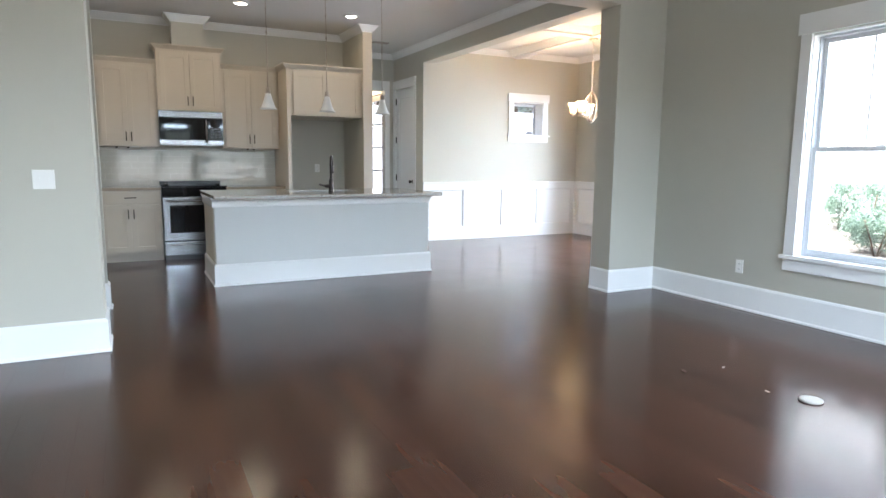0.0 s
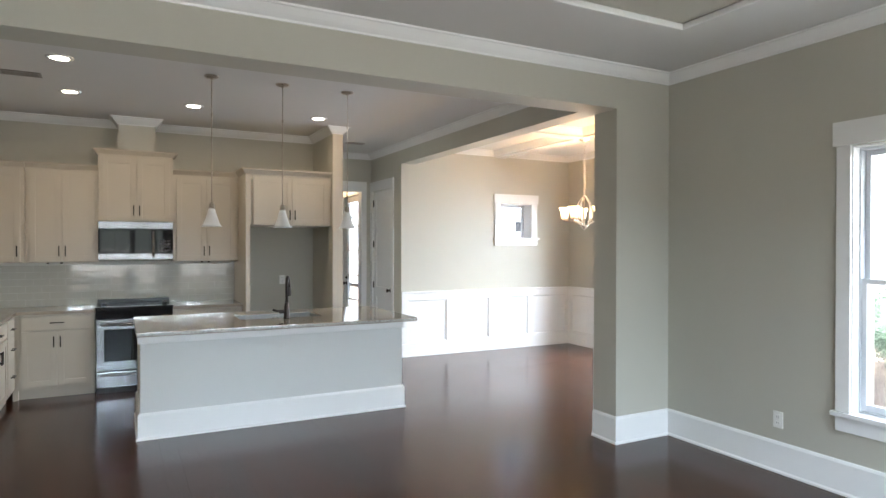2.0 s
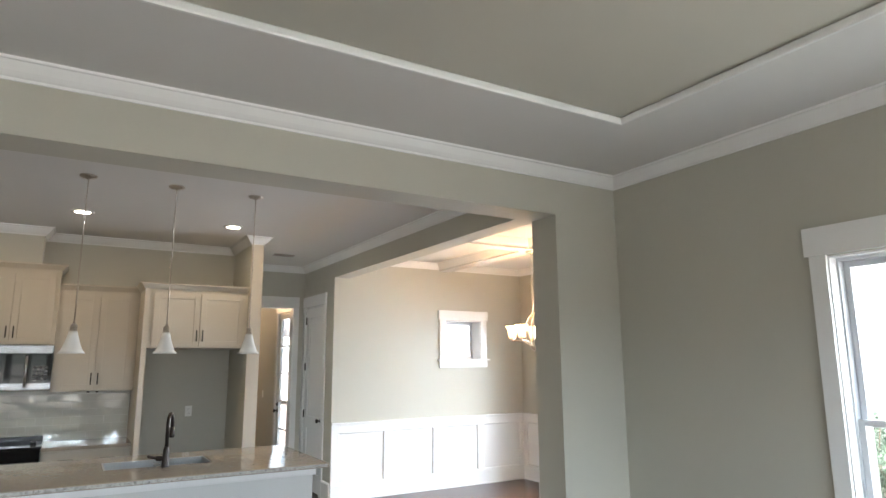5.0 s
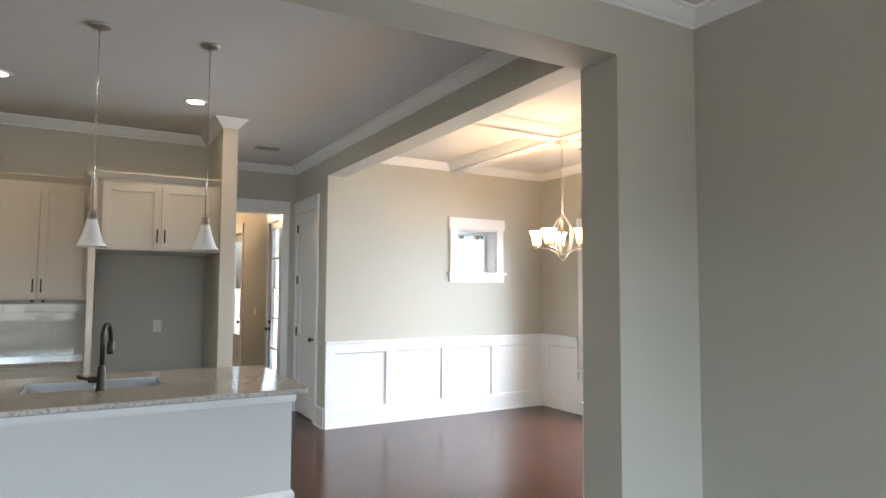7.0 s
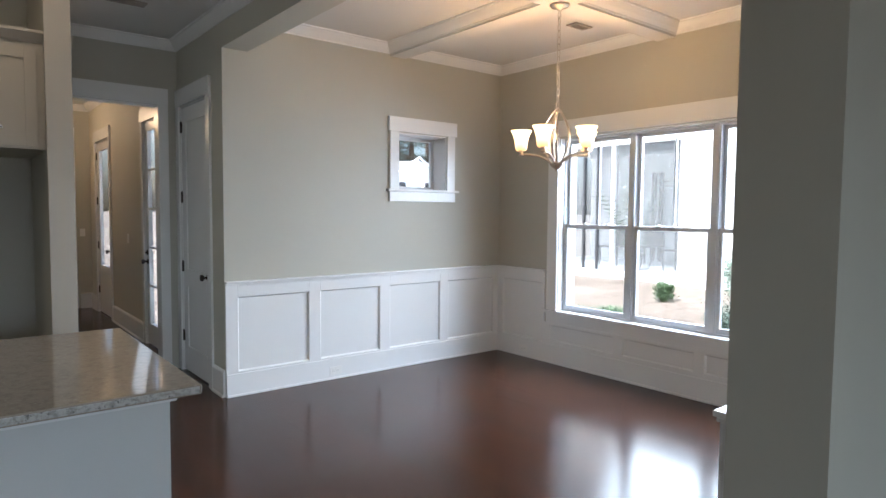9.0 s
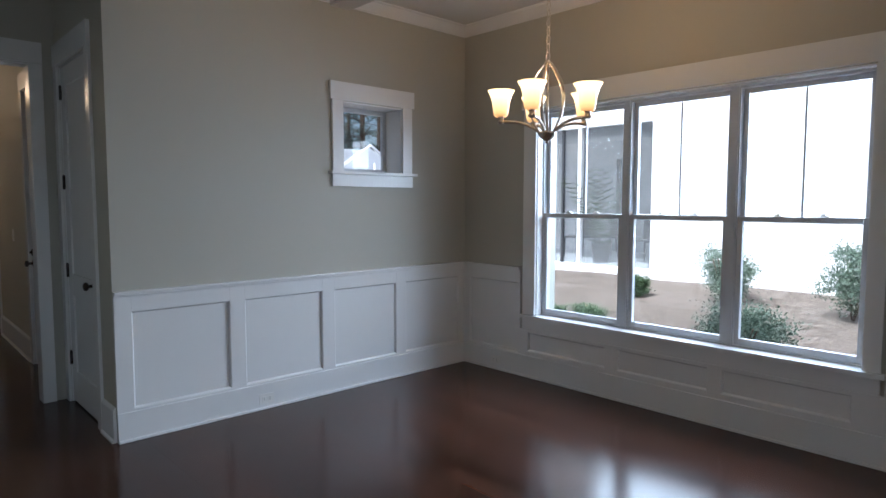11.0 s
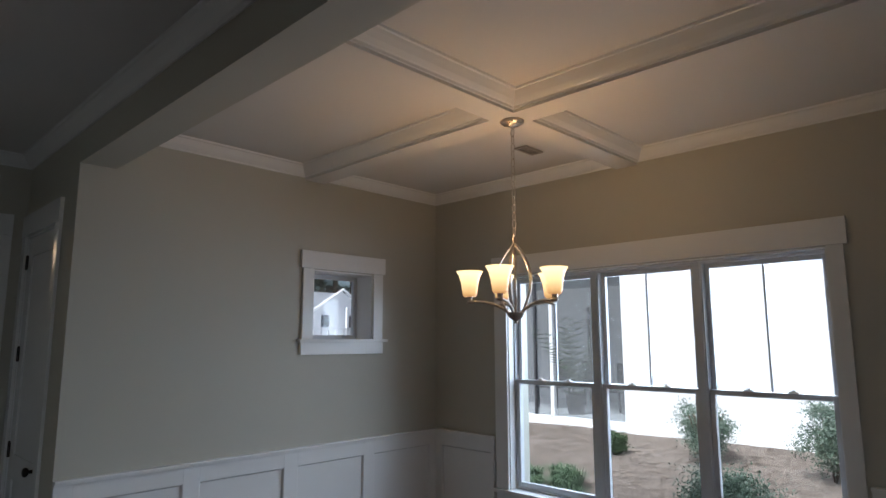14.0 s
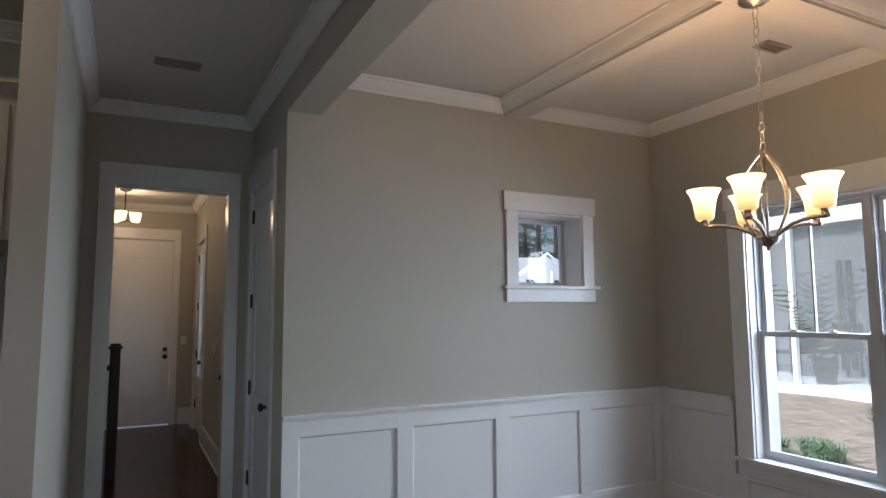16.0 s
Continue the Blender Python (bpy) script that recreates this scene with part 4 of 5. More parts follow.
# ---- lamps ----
def pendant(m):
    p = thing("pendant_lamp", m, "small nickel pendant with white frosted bell shade", "pendant lamp", "pendants over the island")
    part("canopy", lathe([(0.060, -0.001), (0.060, -0.010), (0.045, -0.020), (0.012, -0.026), (0.008, -0.032)], 24), NICKEL, p)
    part("stem", tube([(0, 0, -0.03), (0, 0, -0.55)], 0.0035, 8), NICKEL, p)
    part("stem", tube([(0, 0, -0.55), (0, 0, -1.09)], 0.0045, 8), NICKEL, p)
    for z in (-0.33, -0.55, -0.83):
        part("coupling", lathe([(0.004, z - 0.012), (0.0085, z - 0.008), (0.0085, z + 0.008), (0.004, z + 0.012)], 10), NICKEL, p)
    part("socket_cap", lathe([(0.008, -1.080), (0.020, -1.090), (0.024, -1.100), (0.024, -1.135), (0.028, -1.140)], 20), NICKEL, p)
    part("shade", shell([(0.026, -1.135), (0.033, -1.165), (0.042, -1.20), (0.054, -1.235), (0.067, -1.268), (0.086, -1.290)]), FROST, p, "white frosted glass bell shade")
    return p


first = pendant(pose(1.522, 6.478, 3.05))
for x in (2.124, 2.734):
    copy_thing(first, pose(x, 6.478, 3.05))

for i, (x, y) in enumerate(((2.831, 7.78), (1.50, 7.77), (0.405, 7.66), (0.412, 6.47))):
    d = thing("downlight", pose(x, y, 3.05), "lit recessed ceiling downlight with white trim ring", "downlight", "kitchen downlights")
    part("trim_ring", shell([(0.096, -0.0005), (0.096, -0.006), (0.078, -0.008)], 0.012), TRIM, d)
    part("lens", lathe([(0.083, -0.0006), (0.083, -0.004), (0.06, -0.005)], 28), CANLIGHT, d, "glowing warm lens")
    lamp("downlight_glow", "AREA", pose(x, y, 3.040), 0.9, (1.0, 0.74, 0.46), disk=0.15)


def grille(name, m, w, h, label, mat=None):
    v = thing(name, m, label, "vent")
    part("frame", boxes((-w / 2, w / 2, -h / 2, -h / 2 + 0.02, -0.010, 0), (-w / 2, w / 2, h / 2 - 0.02, h / 2, -0.010, 0), (-w / 2, -w / 2 + 0.02, -h / 2 + 0.02, h / 2 - 0.02, -0.010, 0), (w / 2 - 0.02, w / 2, -h / 2 + 0.02, h / 2 - 0.02, -0.010, 0), b=0.002), VENT, v)
    part("backing", boxes((-w / 2 + 0.02, w / 2 - 0.02, -h / 2 + 0.02, h / 2 - 0.02, -0.002, -0.0005)), DARKSTEEL, v)
    k = int((h - 0.04) / 0.018)
    for i in range(k):
        y = -h / 2 + 0.026 + i * 0.018
        part("slat", boxes((-w / 2 + 0.02, w / 2 - 0.02, y, y + 0.006, -0.009, -0.003)), VENT, v)
    return v


grille("ceiling_vent", pose(0.08, 7.13, 3.05), 0.30, 0.15, "white metal air register in the kitchen ceiling")
grille("ceiling_vent", pose(6.83, 7.47, 3.06), 0.21, 0.105, "metal air register in a dining coffer")
grille("ceiling_vent", pose(3.77, 9.22, 3.05), 0.26, 0.12, "small metal air register in the vestibule ceiling")

ch = thing("chandelier", pose(6.055, 7.015, 2.955), "five-arm brushed nickel chandelier with lit opal glass shades", "chandelier")
part("canopy", lathe([(0.070, -0.0005), (0.070, -0.010), (0.055, -0.022), (0.020, -0.030), (0.010, -0.040)], 28), NICKEL, ch)
for i in range(15):
    z = -0.048 - i * 0.0445
    ring = [(0.0125 * math.cos(a) * (1 if i % 2 else 0), 0.0125 * math.cos(a) * (0 if i % 2 else 1), z - 0.0205 + 0.0255 * math.sin(a)) for a in [2 * math.pi * k / 10 for k in range(11)]]
    part("chain_link", tube(ring, 0.0020, 6), NICKEL, ch)
part("hub", lathe([(0.008, -0.710), (0.014, -0.717), (0.024, -0.727), (0.030, -0.735), (0.012, -0.743)], 20), NICKEL, ch)
part("stem", tube([(0, 0, -0.735), (0, 0, -1.105)], 0.007, 10), NICKEL, ch)
part("bowl", lathe([(0.052, -1.095), (0.050, -1.105), (0.038, -1.123), (0.018, -1.137), (0.008, -1.143), (0.010, -1.151), (0.004, -1.157)], 24), NICKEL, ch)
for k in range(5):
    a = radians(55.7 + 72 * k)
    ca, sa = math.cos(a), math.sin(a)
    P = lambda r, z: (r * ca, r * sa, z)
    part("rib", tube(smooth_path([P(0.018, -0.730), P(0.055, -0.775), P(0.092, -0.845), P(0.106, -0.915), P(0.096, -0.985), P(0.066, -1.055), P(0.036, -1.105)]), 0.0105, 8, flat=0.5), NICKEL, ch)
    arm = part("arm", tube(smooth_path([P(0.030, -1.105), P(0.070, -1.075), P(0.12, -1.050), P(0.18, -1.038), P(0.22, -1.036), P(0.262, -1.040)]), 0.0085, 10), NICKEL, ch)
    cup = lathe([(0.012, -1.046), (0.020, -1.040), (0.022, -1.034), (0.015, -1.028), (0.016, -1.008), (0.024, -1.002)], 18, 0.252 * ca, 0.252 * sa)
    part("lamp_cup", cup, NICKEL, arm)
    sh = shell([(0.030, -1.008), (0.040, -0.996), (0.044, -0.965), (0.049, -0.928), (0.059, -0.893), (0.075, -0.866)])
    sh.transform(Matrix.Translation((0.252 * ca, 0.252 * sa, 0)))
    part("shade", sh, AMBER, arm, "lit opal glass shade")
    lamp("chandelier_bulb", "POINT", pose(6.055 + 0.252 * ca, 7.015 + 0.252 * sa, 2.955 - 0.885), 3.6, (1.0, 0.58, 0.26), radius=0.03)

hl = thing("hall_ceiling_lamp", pose(3.48, 13.69, 3.14), "semi-flush hall lamp with lit amber shades", "ceiling lamp")
part("canopy", lathe([(0.065, -0.0905), (0.065, -0.105), (0.02, -0.12), (0.008, -0.14), (0.008, -0.45), (0.03, -0.47), (0.01, -0.50)], 24), BRONZE, hl)
for k in range(3):
    a = radians(10 + 120 * k)
    ca, sa = 0.12 * math.cos(a), 0.12 * math.sin(a)
    part("arm", tube([(0, 0, -0.46), (ca * 0.6, sa * 0.6, -0.50), (ca, sa, -0.49)], 0.007, 8), BRONZE, hl)
    sh = shell([(0.030, -0.495), (0.050, -0.48), (0.058, -0.43), (0.066, -0.38)])
    sh.transform(Matrix.Translation((ca, sa, 0)))
    part("shade", sh, HALLGLOW, hl, "lit amber glass shade")
lamp("hall_bulb", "POINT", pose(3.48, 13.69, 2.80), 8.5, (1.0, 0.66, 0.38), radius=0.06)

fn = thing("ceiling_fan", pose(2.19, 1.89, 3.088), "ceiling fan with dark walnut blades and pull chains", "ceiling fan")
part("canopy", lathe([(0.07, -0.0005), (0.07, -0.02), (0.05, -0.06), (0.018, -0.075)], 24), BRONZE, fn)
part("downrod", tube([(0, 0, -0.07), (0, 0, -0.24)], 0.013, 12), BRONZE, fn)
part("motor", lathe([(0.03, -0.23), (0.10, -0.25), (0.125, -0.29), (0.125, -0.36), (0.10, -0.40), (0.07, -0.42), (0.06, -0.48), (0.03, -0.50)], 32), BRONZE, fn)
for k in range(5):
    a = radians(53 + 72 * k)
    R = Matrix.Rotation(a, 4, "Z") @ Matrix.Translation((0, 0, -0.395)) @ Matrix.Rotation(radians(12), 4, "X")
    bm = bmesh.new()
    out = [(0.20, -0.048), (0.30, -0.056), (0.50, -0.060), (0.610, -0.058), (0.638, -0.046), (0.646, 0.0), (0.638, 0.046), (0.610, 0.058), (0.50, 0.060), (0.30, 0.056), (0.20, 0.048)]
    lo = [bm.verts.new((x, y, -0.004)) for x, y in out]
    hi = [bm.verts.new((x, y, 0.004)) for x, y in out]
    bm.faces.new(hi)
    bm.faces.new(lo[::-1])
    for i in range(len(out)):
        j = (i + 1) % len(out)
        bm.faces.new((lo[i], lo[j], hi[j], hi[i]))
    bm.transform(R)
    bl = part("blade", bm, FANWOOD, fn, "dark walnut blade")
    bm = boxes((0.10, 0.24, -0.018, 0.018, -0.012, -0.004), b=0.003)
    bm.transform(R)
    part("blade_iron", bm, BRONZE, bl)
for dx, dy in ((-0.012, -0.004), (0.020, 0.003)):
    c = part("pull_chain", tube([(dx, dy, -0.49), (dx, dy, -0.775)], 0.0012, 6), BRONZE, fn)
    part("pull_knob", lathe([(0.002, -0.770), (0.006, -0.777), (0.0085, -0.792), (0.0075, -0.808), (0.003, -0.818)], 14, dx, dy), FANWOOD, c, "dark wood pull")

nw = thing("newel_post", pose(3.47, 11.95, 0), "dark turned stair newel post with handrail", "newel post")
part("post", boxes((-0.045, 0.045, -0.045, 0.045, 0, 1.20), b=0.006), BRONZE, nw)
part("cap", boxes((-0.06, 0.06, -0.06, 0.06, 1.20, 1.225), (-0.045, 0.045, -0.045, 0.045, 1.225, 1.25), b=0.006), BRONZE, nw)
part("handrail", boxes((-0.9, -0.045, -0.03, 0.03, 1.0, 1.05), b=0.01), BRONZE, nw)
for i in range(4):
    pk = thing("puck_light", pose((0.25, 0.12, 1.70, 1.78)[i], 8.86, 1.41), "small dark under-cabinet fitting", "cabinet light")
    part("body", lathe([(0.014, 0), (0.014, -0.014), (0.008, -0.018)], 12), BRONZE, pk)

fo = thing("floor_cover", pose(3.442, 1.988, 0), "small round pale cover lying on the floor", "floor cover")
part("disc", lathe([(0.058, 0), (0.062, 0.004), (0.060, 0.010), (0.045, 0.012), (0.01, 0.012)], 28), COVER, fo)

def chip(m, size, mat, label, seed):
    """A thin broken flake lying flat."""
    rnd = random.Random(seed)
    c = thing("wood_chip", m, label, "debris", "chips on the floor")
    bm = bmesh.new()
    n = 7
    ring = [(size * rnd.uniform(0.6, 1.0) * math.cos(6.283 * i / n), size * 0.4 * rnd.uniform(0.6, 1.0) * math.sin(6.283 * i / n)) for i in range(n)]
    lo, hi = [[bm.verts.new((x, y, z)) for x, y in ring] for z in (0.0, 0.004)]
    bm.faces.new(lo[::-1])
    bm.faces.new(hi)
    for i in range(n):
        bm.faces.new((lo[i], lo[(i + 1) % n], hi[(i + 1) % n], hi[i]))
    part("flake", bm, mat, c)
    return c


chip(pose(3.202, 2.628, 0.0005, 0, 0, 65), 0.040, FANWOOD, "dark sliver of wood lying on the plank floor", 1)
chip(pose(3.480, 2.570, 0.0005, 0, 0, 20), 0.024, VENT, "pale flake of wood lying on the plank floor", 2)
chip(pose(3.350, 2.177, 0.0005, 0, 0, 80), 0.026, VENT, "pale flake of wood lying on the plank floor", 3)

# ---- outdoors ----
def ground():
    bm = bmesh.new()
    xs = [-60, -3, 0, 7.5] + [7.5 + 0.5 * i for i in range(1, 14)] + [16, 25, 60, 400]
    ys = [-400, -60, -10] + [-8 + i for i in range(0, 36)] + [40, 80, 400]
    def zz(x, y):
        z = -0.40 + 0.62 * min(max((x - 7.7) / 5.3, 0), 1)
        return z - (0.0 if x > 7.6 else 0.05) + (noise.noise(Vector((x * 0.8, y * 0.8, 0))) * 0.03 if 7.6 < x < 15 else 0)
    g = [[bm.verts.new((x, y, zz(x, y))) for x in xs] for y in ys]
    for a, c in zip(g, g[1:]):
        for i in range(len(xs) - 1):
            bm.faces.new((a[i], a[i + 1], c[i + 1], c[i])).smooth = True
    return structure("ground", bm, MULCH, "brown pine straw covered yard sloping up", "ground"), zz


_, height = ground()
NX = 13.0
hs = thing("neighbour_house", pose(0, 0, 0), "white sided one-storey house with screened porch", "house")
# Unseen upper wall added up to 4.8, to brighten window reflections in the floor.
part("wall", boxes((NX, NX + 8, -14, 10.15, 0.0, 4.8)), SIDING, hs, "white wall")
for i in range(27):
    z = 0.34 + i * 0.165
    bm = bmesh.new()
    v = [bm.verts.new(p) for p in ((NX - 0.0065, -14, z), (NX - 0.0065, 10.15, z), (NX - 0.004, 10.15, z + 0.165), (NX - 0.004, -14, z + 0.165), (NX - 0.001, -14, z), (NX - 0.001, 10.15, z), (NX - 0.001, 10.15, z + 0.165), (NX - 0.001, -14, z + 0.165))]
    for q in ((0, 1, 2, 3), (0, 4, 5, 1), (3, 2, 6, 7), (1, 5, 6, 2), (0, 3, 7, 4)):
        bm.faces.new([v[k] for k in q])
    part("lap_board", bm, SIDING, hs)
part("foundation", boxes((NX - 0.04, NX + 0.3, -14, 14.6, -0.2, 0.34)), SIDING, hs, "white foundation band")
part("porch_floor", boxes((NX, NX + 5, 10.15, 14.6, 0.0, 0.36)), SIDING, hs)
part("porch_beam", boxes((NX - 0.02, NX + 0.2, 10.15, 14.6, 2.85, 4.8)), SIDING, hs, "white porch beam")
part("porch_ceiling", boxes((NX + 0.2, NX + 5, 10.15, 14.6, 2.95, 4.8)), SIDING, hs)
for y in (11.96, 12.30, 13.6, 14.5):
    part("porch_post", boxes((NX + 0.02, NX + 0.07, y, y + 0.045, 0.34, 2.85)), DARKSTEEL, hs)
part("porch_post", boxes((NX + 0.0, NX + 0.09, 11.56, 11.63, 0.34, 2.85)), SIDING, hs, "white porch post")
for y in (11.15, 11.34):
    part("door_stile", boxes((NX + 3.12, NX + 3.19, y + 1.3, y + 1.38, 0.36, 2.5)), DARKSTEEL, hs)
part("porch_back_wall", boxes((NX + 3.2, NX + 3.4, 10.15, 14.6, 0.36, 2.95)), PORCHWALL, hs, "shaded back wall of the porch")
p = part("porch_screen", boxes((NX + 0.11, NX + 0.115, 10.15, 14.6, 0.36, 2.85)), SCREEN, hs, "dark insect screen")
p.visible_shadow = False
part("roof", boxes((NX - 0.5, NX + 9, -14.5, 15.0, 4.8, 4.95)), ROOF, hs)
for x, y in ((NX + 1.3, 12.45), (NX + 1.1, 10.75), (NX + 1.9, 12.0)):
    pc = thing("patio_chair", pose(x, y, 0.36), "dark metal patio chair on the screened porch", "chair")
    part("seat", boxes((-0.26, 0.26, -0.26, 0.26, 0.40, 0.44), b=0.01), DARKSTEEL, pc)
    part("backrest", boxes((0.22, 0.26, -0.26, 0.26, 0.44, 0.92), b=0.01), DARKSTEEL, pc)
    for a in (-0.24, 0.21):
        for b in (-0.24, 0.21):
            part("leg", boxes((a, a + 0.03, b, b + 0.03, 0, 0.40)), DARKSTEEL, pc)


def leafy(name, m, r, h, count, size, mat, label, seed):
    """A rounded open shrub: a few stems and many small leaves."""
    rnd = random.Random(seed)
    s = thing(name, m, label, "shrub", "shrubs in the pine straw bed")
    bm = bmesh.new()
    for i in range(7):
        a = rnd.uniform(0, 6.28)
        tube([(0, 0, -0.05), (math.cos(a) * r * 0.3, math.sin(a) * r * 0.3, h * 0.4), (math.cos(a) * r * 0.6, math.sin(a) * r * 0.6, h * 0.8)], 0.008, 5, bm)
    part("stems", bm, BARK, s)
    bm = bmesh.new()
    clumps = [(rnd.uniform(0, 6.28), rnd.uniform(0.15, 0.75), rnd.uniform(0.2, 0.9)) for _ in range(26)]
    for i in range(count):
        a, q, z = rnd.choice(clumps)
        w = math.sqrt(max(0.05, 1 - (2 * z - 0.9) ** 2 * 0.8))
        c = Vector((math.cos(a) * q * r * w, math.sin(a) * q * r * w, z * h)) + Vector((rnd.gauss(0, 1), rnd.gauss(0, 1), rnd.gauss(0, 0.9))) * r * 0.17
        d = Vector((rnd.gauss(0, 1), rnd.gauss(0, 1), rnd.uniform(0.1, 1.4))).normalized()
        e = d.orthogonal().normalized()
        e = Matrix.Rotation(rnd.uniform(0, 6.28), 3, d) @ e
        k = size * rnd.uniform(0.6, 1.3)
        bm.faces.new([bm.verts.new(c + d * a2 * k + e * b2 * k) for a2, b2 in ((0, 0), (0.45, 0.22), (1, 0), (0.45, -0.22))])
    part("leaves", bm, mat, s, kind="stuff")
    return s


SH = (("bush", 11.9, 8.42, 0.44, 0.82, 2600, LEAF2, 1), ("bush", 11.8, 6.90, 0.43, 0.88, 2600, LEAF2, 2), ("bush", 9.8, 7.38, 0.54, 0.52, 2500, LEAF2, 3), ("bush", 11.75, 9.66, 0.20, 0.31, 1000, LEAF, 4),
      ("bush", 11.3, 6.1, 0.5, 0.95, 2200, LEAF2, 5), ("bush", 10.2, 5.35, 0.5, 0.7, 2200, LEAF2, 6), ("bush", 12.0, 4.9, 0.5, 0.9, 2200, LEAF2, 7))
for nm, x, y, r, h, cnt, mt, sd_ in SH:
    leafy(nm, pose(x, y, height(x, y)), r, h, int(cnt * 3.6), 0.036, mt, "rounded grey-green shrub in pine straw" if mt is LEAF2 else "small dense green shrub in pine straw", sd_)


def straw():
    rnd = random.Random(31)
    bm = bmesh.new()
    for i in range(30000):
        x, y = rnd.uniform(8.2, 12.95), rnd.uniform(3.5, 13.0)
        a, l, z = rnd.uniform(0, 6.28), rnd.uniform(0.08, 0.20), height(x, y) + 0.006
        d = Vector((math.cos(a), math.sin(a), rnd.uniform(-0.05, 0.18)))
        s = Vector((-d.y, d.x, 0)) * 0.006
        p = Vector((x, y, z))
        bm.faces.new([bm.verts.new(q) for q in (p - s, p + s, p + d * l)])
    st = tagged(part("pine_needles", bm, STRAW), "loose dry pine needles over the yard", "pine straw", kind="stuff")
    return st


straw()


def tuft(m, seed):
    rnd = random.Random(seed)
    bm = bmesh.new()
    for i in range(260):
        a, q, l = rnd.uniform(0, 6.28), rnd.uniform(0, 0.12), rnd.uniform(0.15, 0.29)
        dx, dy = math.cos(a), math.sin(a)
        b = Vector((dx * q, dy * q, 0))
        s = Vector((-dy, dx, 0)) * 0.005
        mid = b + Vector((dx * l * 0.3, dy * l * 0.3, l * 0.8))
        tip = b + Vector((dx * l * 0.75, dy * l * 0.75, l * 0.75))
        v = [bm.verts.new(p) for p in (b - s, b + s, mid + s, mid - s, tip)]
        bm.faces.new(v[:4])
        bm.faces.new((v[3], v[2], v[4]))
    t = thing("grass_clump", m, "bright green clump of border grass", "grass", "border grass clumps")
    part("blades", bm, GRASSM, t, kind="stuff")
    return t


for i, (x, y) in enumerate(((9.8, 9.75), (9.95, 9.4), (9.7, 9.1), (10.1, 9.95), (10.3, 9.6), (9.5, 9.5), (10.0, 10.15), (9.75, 9.95), (10.2, 9.4))):
    tuft(pose(x, y, height(x, y)), 20 + i)

palm = thing("potted_palm", pose(NX + 0.55, 11.45, 0.36), "tall potted palm behind the porch screen", "potted palm")
part("pot", lathe([(0.14, 0), (0.19, 0.32), (0.20, 0.36), (0.17, 0.36)], 20), DARKSTEEL, palm)
bm = bmesh.new()
rnd = random.Random(9)
for i in range(19):
    a, lean, l = rnd.uniform(0, 6.28), rnd.uniform(0.25, 0.8), rnd.uniform(1.3, 2.0)
    prev = Vector((0, 0, 0.34))
    for k in range(12):
        s = (k + 1) / 12
        p = Vector((math.cos(a) * l * lean * s, math.sin(a) * l * lean * s, 0.34 + l * (s - 0.35 * lean * s * s)))
        d = (p - prev).normalized()
        e = Vector((-math.sin(a), math.cos(a), 0))
        for g in (-1, 1):
            bm.faces.new([bm.verts.new(q) for q in (prev, prev + d * 0.03, prev + e * g * 0.28 * (1 - 0.5 * s) + d * 0.16 - Vector((0, 0, 0.05)))])
        prev = p
part("fronds", bm, LEAF, palm, kind="stuff")

# houses, fence and pines seen through the small window
fh = thing("far_house", pose(17.6, 25, 0), "white gabled house across the street", "house")
bm = bmesh.new()
v = [bm.verts.new(p) for p in ((-0.9, 0, 0), (1.7, 0, 0), (1.7, 0, 2.95), (0.45, 0, 3.70), (-0.8, 0, 2.95), (-0.9, 6, 0), (1.7, 6, 0), (1.7, 6, 2.95), (0.45, 6, 3.70), (-0.8, 6, 2.95))]
for q in ((0, 1, 2, 3, 4), (5, 9, 8, 7, 6), (0, 5, 6, 1), (1, 6, 7, 2), (4, 9, 5, 0)):
    bm.faces.new([v[k] for k in q])
part("wall", bm, SIDING, fh, "white gable wall")
part("rake", tube([(1.85, -0.15, 2.86), (0.45, -0.15, 3.74), (-0.95, -0.15, 2.86)], 0.06, 4), SIDING, fh, "white gable rake")
part("wing", boxes((-8, -0.9, 0.6, 6, 0, 2.75)), SIDING, fh, "white side wing")
part("wing", boxes((1.7, 6, 0.6, 6, 0, 2.75)), SIDING, fh, "white side wing")
for xa, xb in ((-0.9, 6.0), (-8.2, -0.9)):
    bm = bmesh.new()
    q = [bm.verts.new(p) for p in ((xa, 0.3, 2.70), (xb, 0.3, 2.70), (xb, 3.3, 3.9), (xa, 3.3, 3.9), (xa, 6.3, 2.70), (xb, 6.3, 2.70))]
    bm.faces.new(q[:4])
    bm.faces.new((q[3], q[2], q[5], q[4]))
    bmesh.ops.solidify(bm, geom=bm.faces[:], thickness=0.1)
    part("roof", bm, PALEROOF, fh, "pale metal roof")
for xa, xb in ((-0.45, -0.12), (0.78, 1.22)):
    part("window", boxes((xa, xb, -0.04, 0.01, 2.25, 2.72)), DARKSTEEL, fh, "dark window")
part("porch_rail", boxes((-3.0, 1.7, -1.5, -1.42, 2.12, 2.20), (-3.0, 1.7, -1.5, -1.42, 1.60, 1.66)), SIDING, fh)
part("porch_floor", boxes((-3.0, 1.7, -1.6, 0, 1.3, 1.5)), SIDING, fh)
part("porch_base", boxes((-3.0, 1.7, -1.55, -0.05, -0.4, 1.3)), SIDING, fh)
for i in range(16):
    part("baluster", boxes((-3.0 + i * 0.31, -2.94 + i * 0.31, -1.49, -1.43, 1.66, 2.12)), SIDING, fh)
for x in (-0.35, 0.15, 1.62):
    part("porch_post", boxes((x, x + 0.09, -1.5, -1.41, 1.5, 2.95)), SIDING, fh)


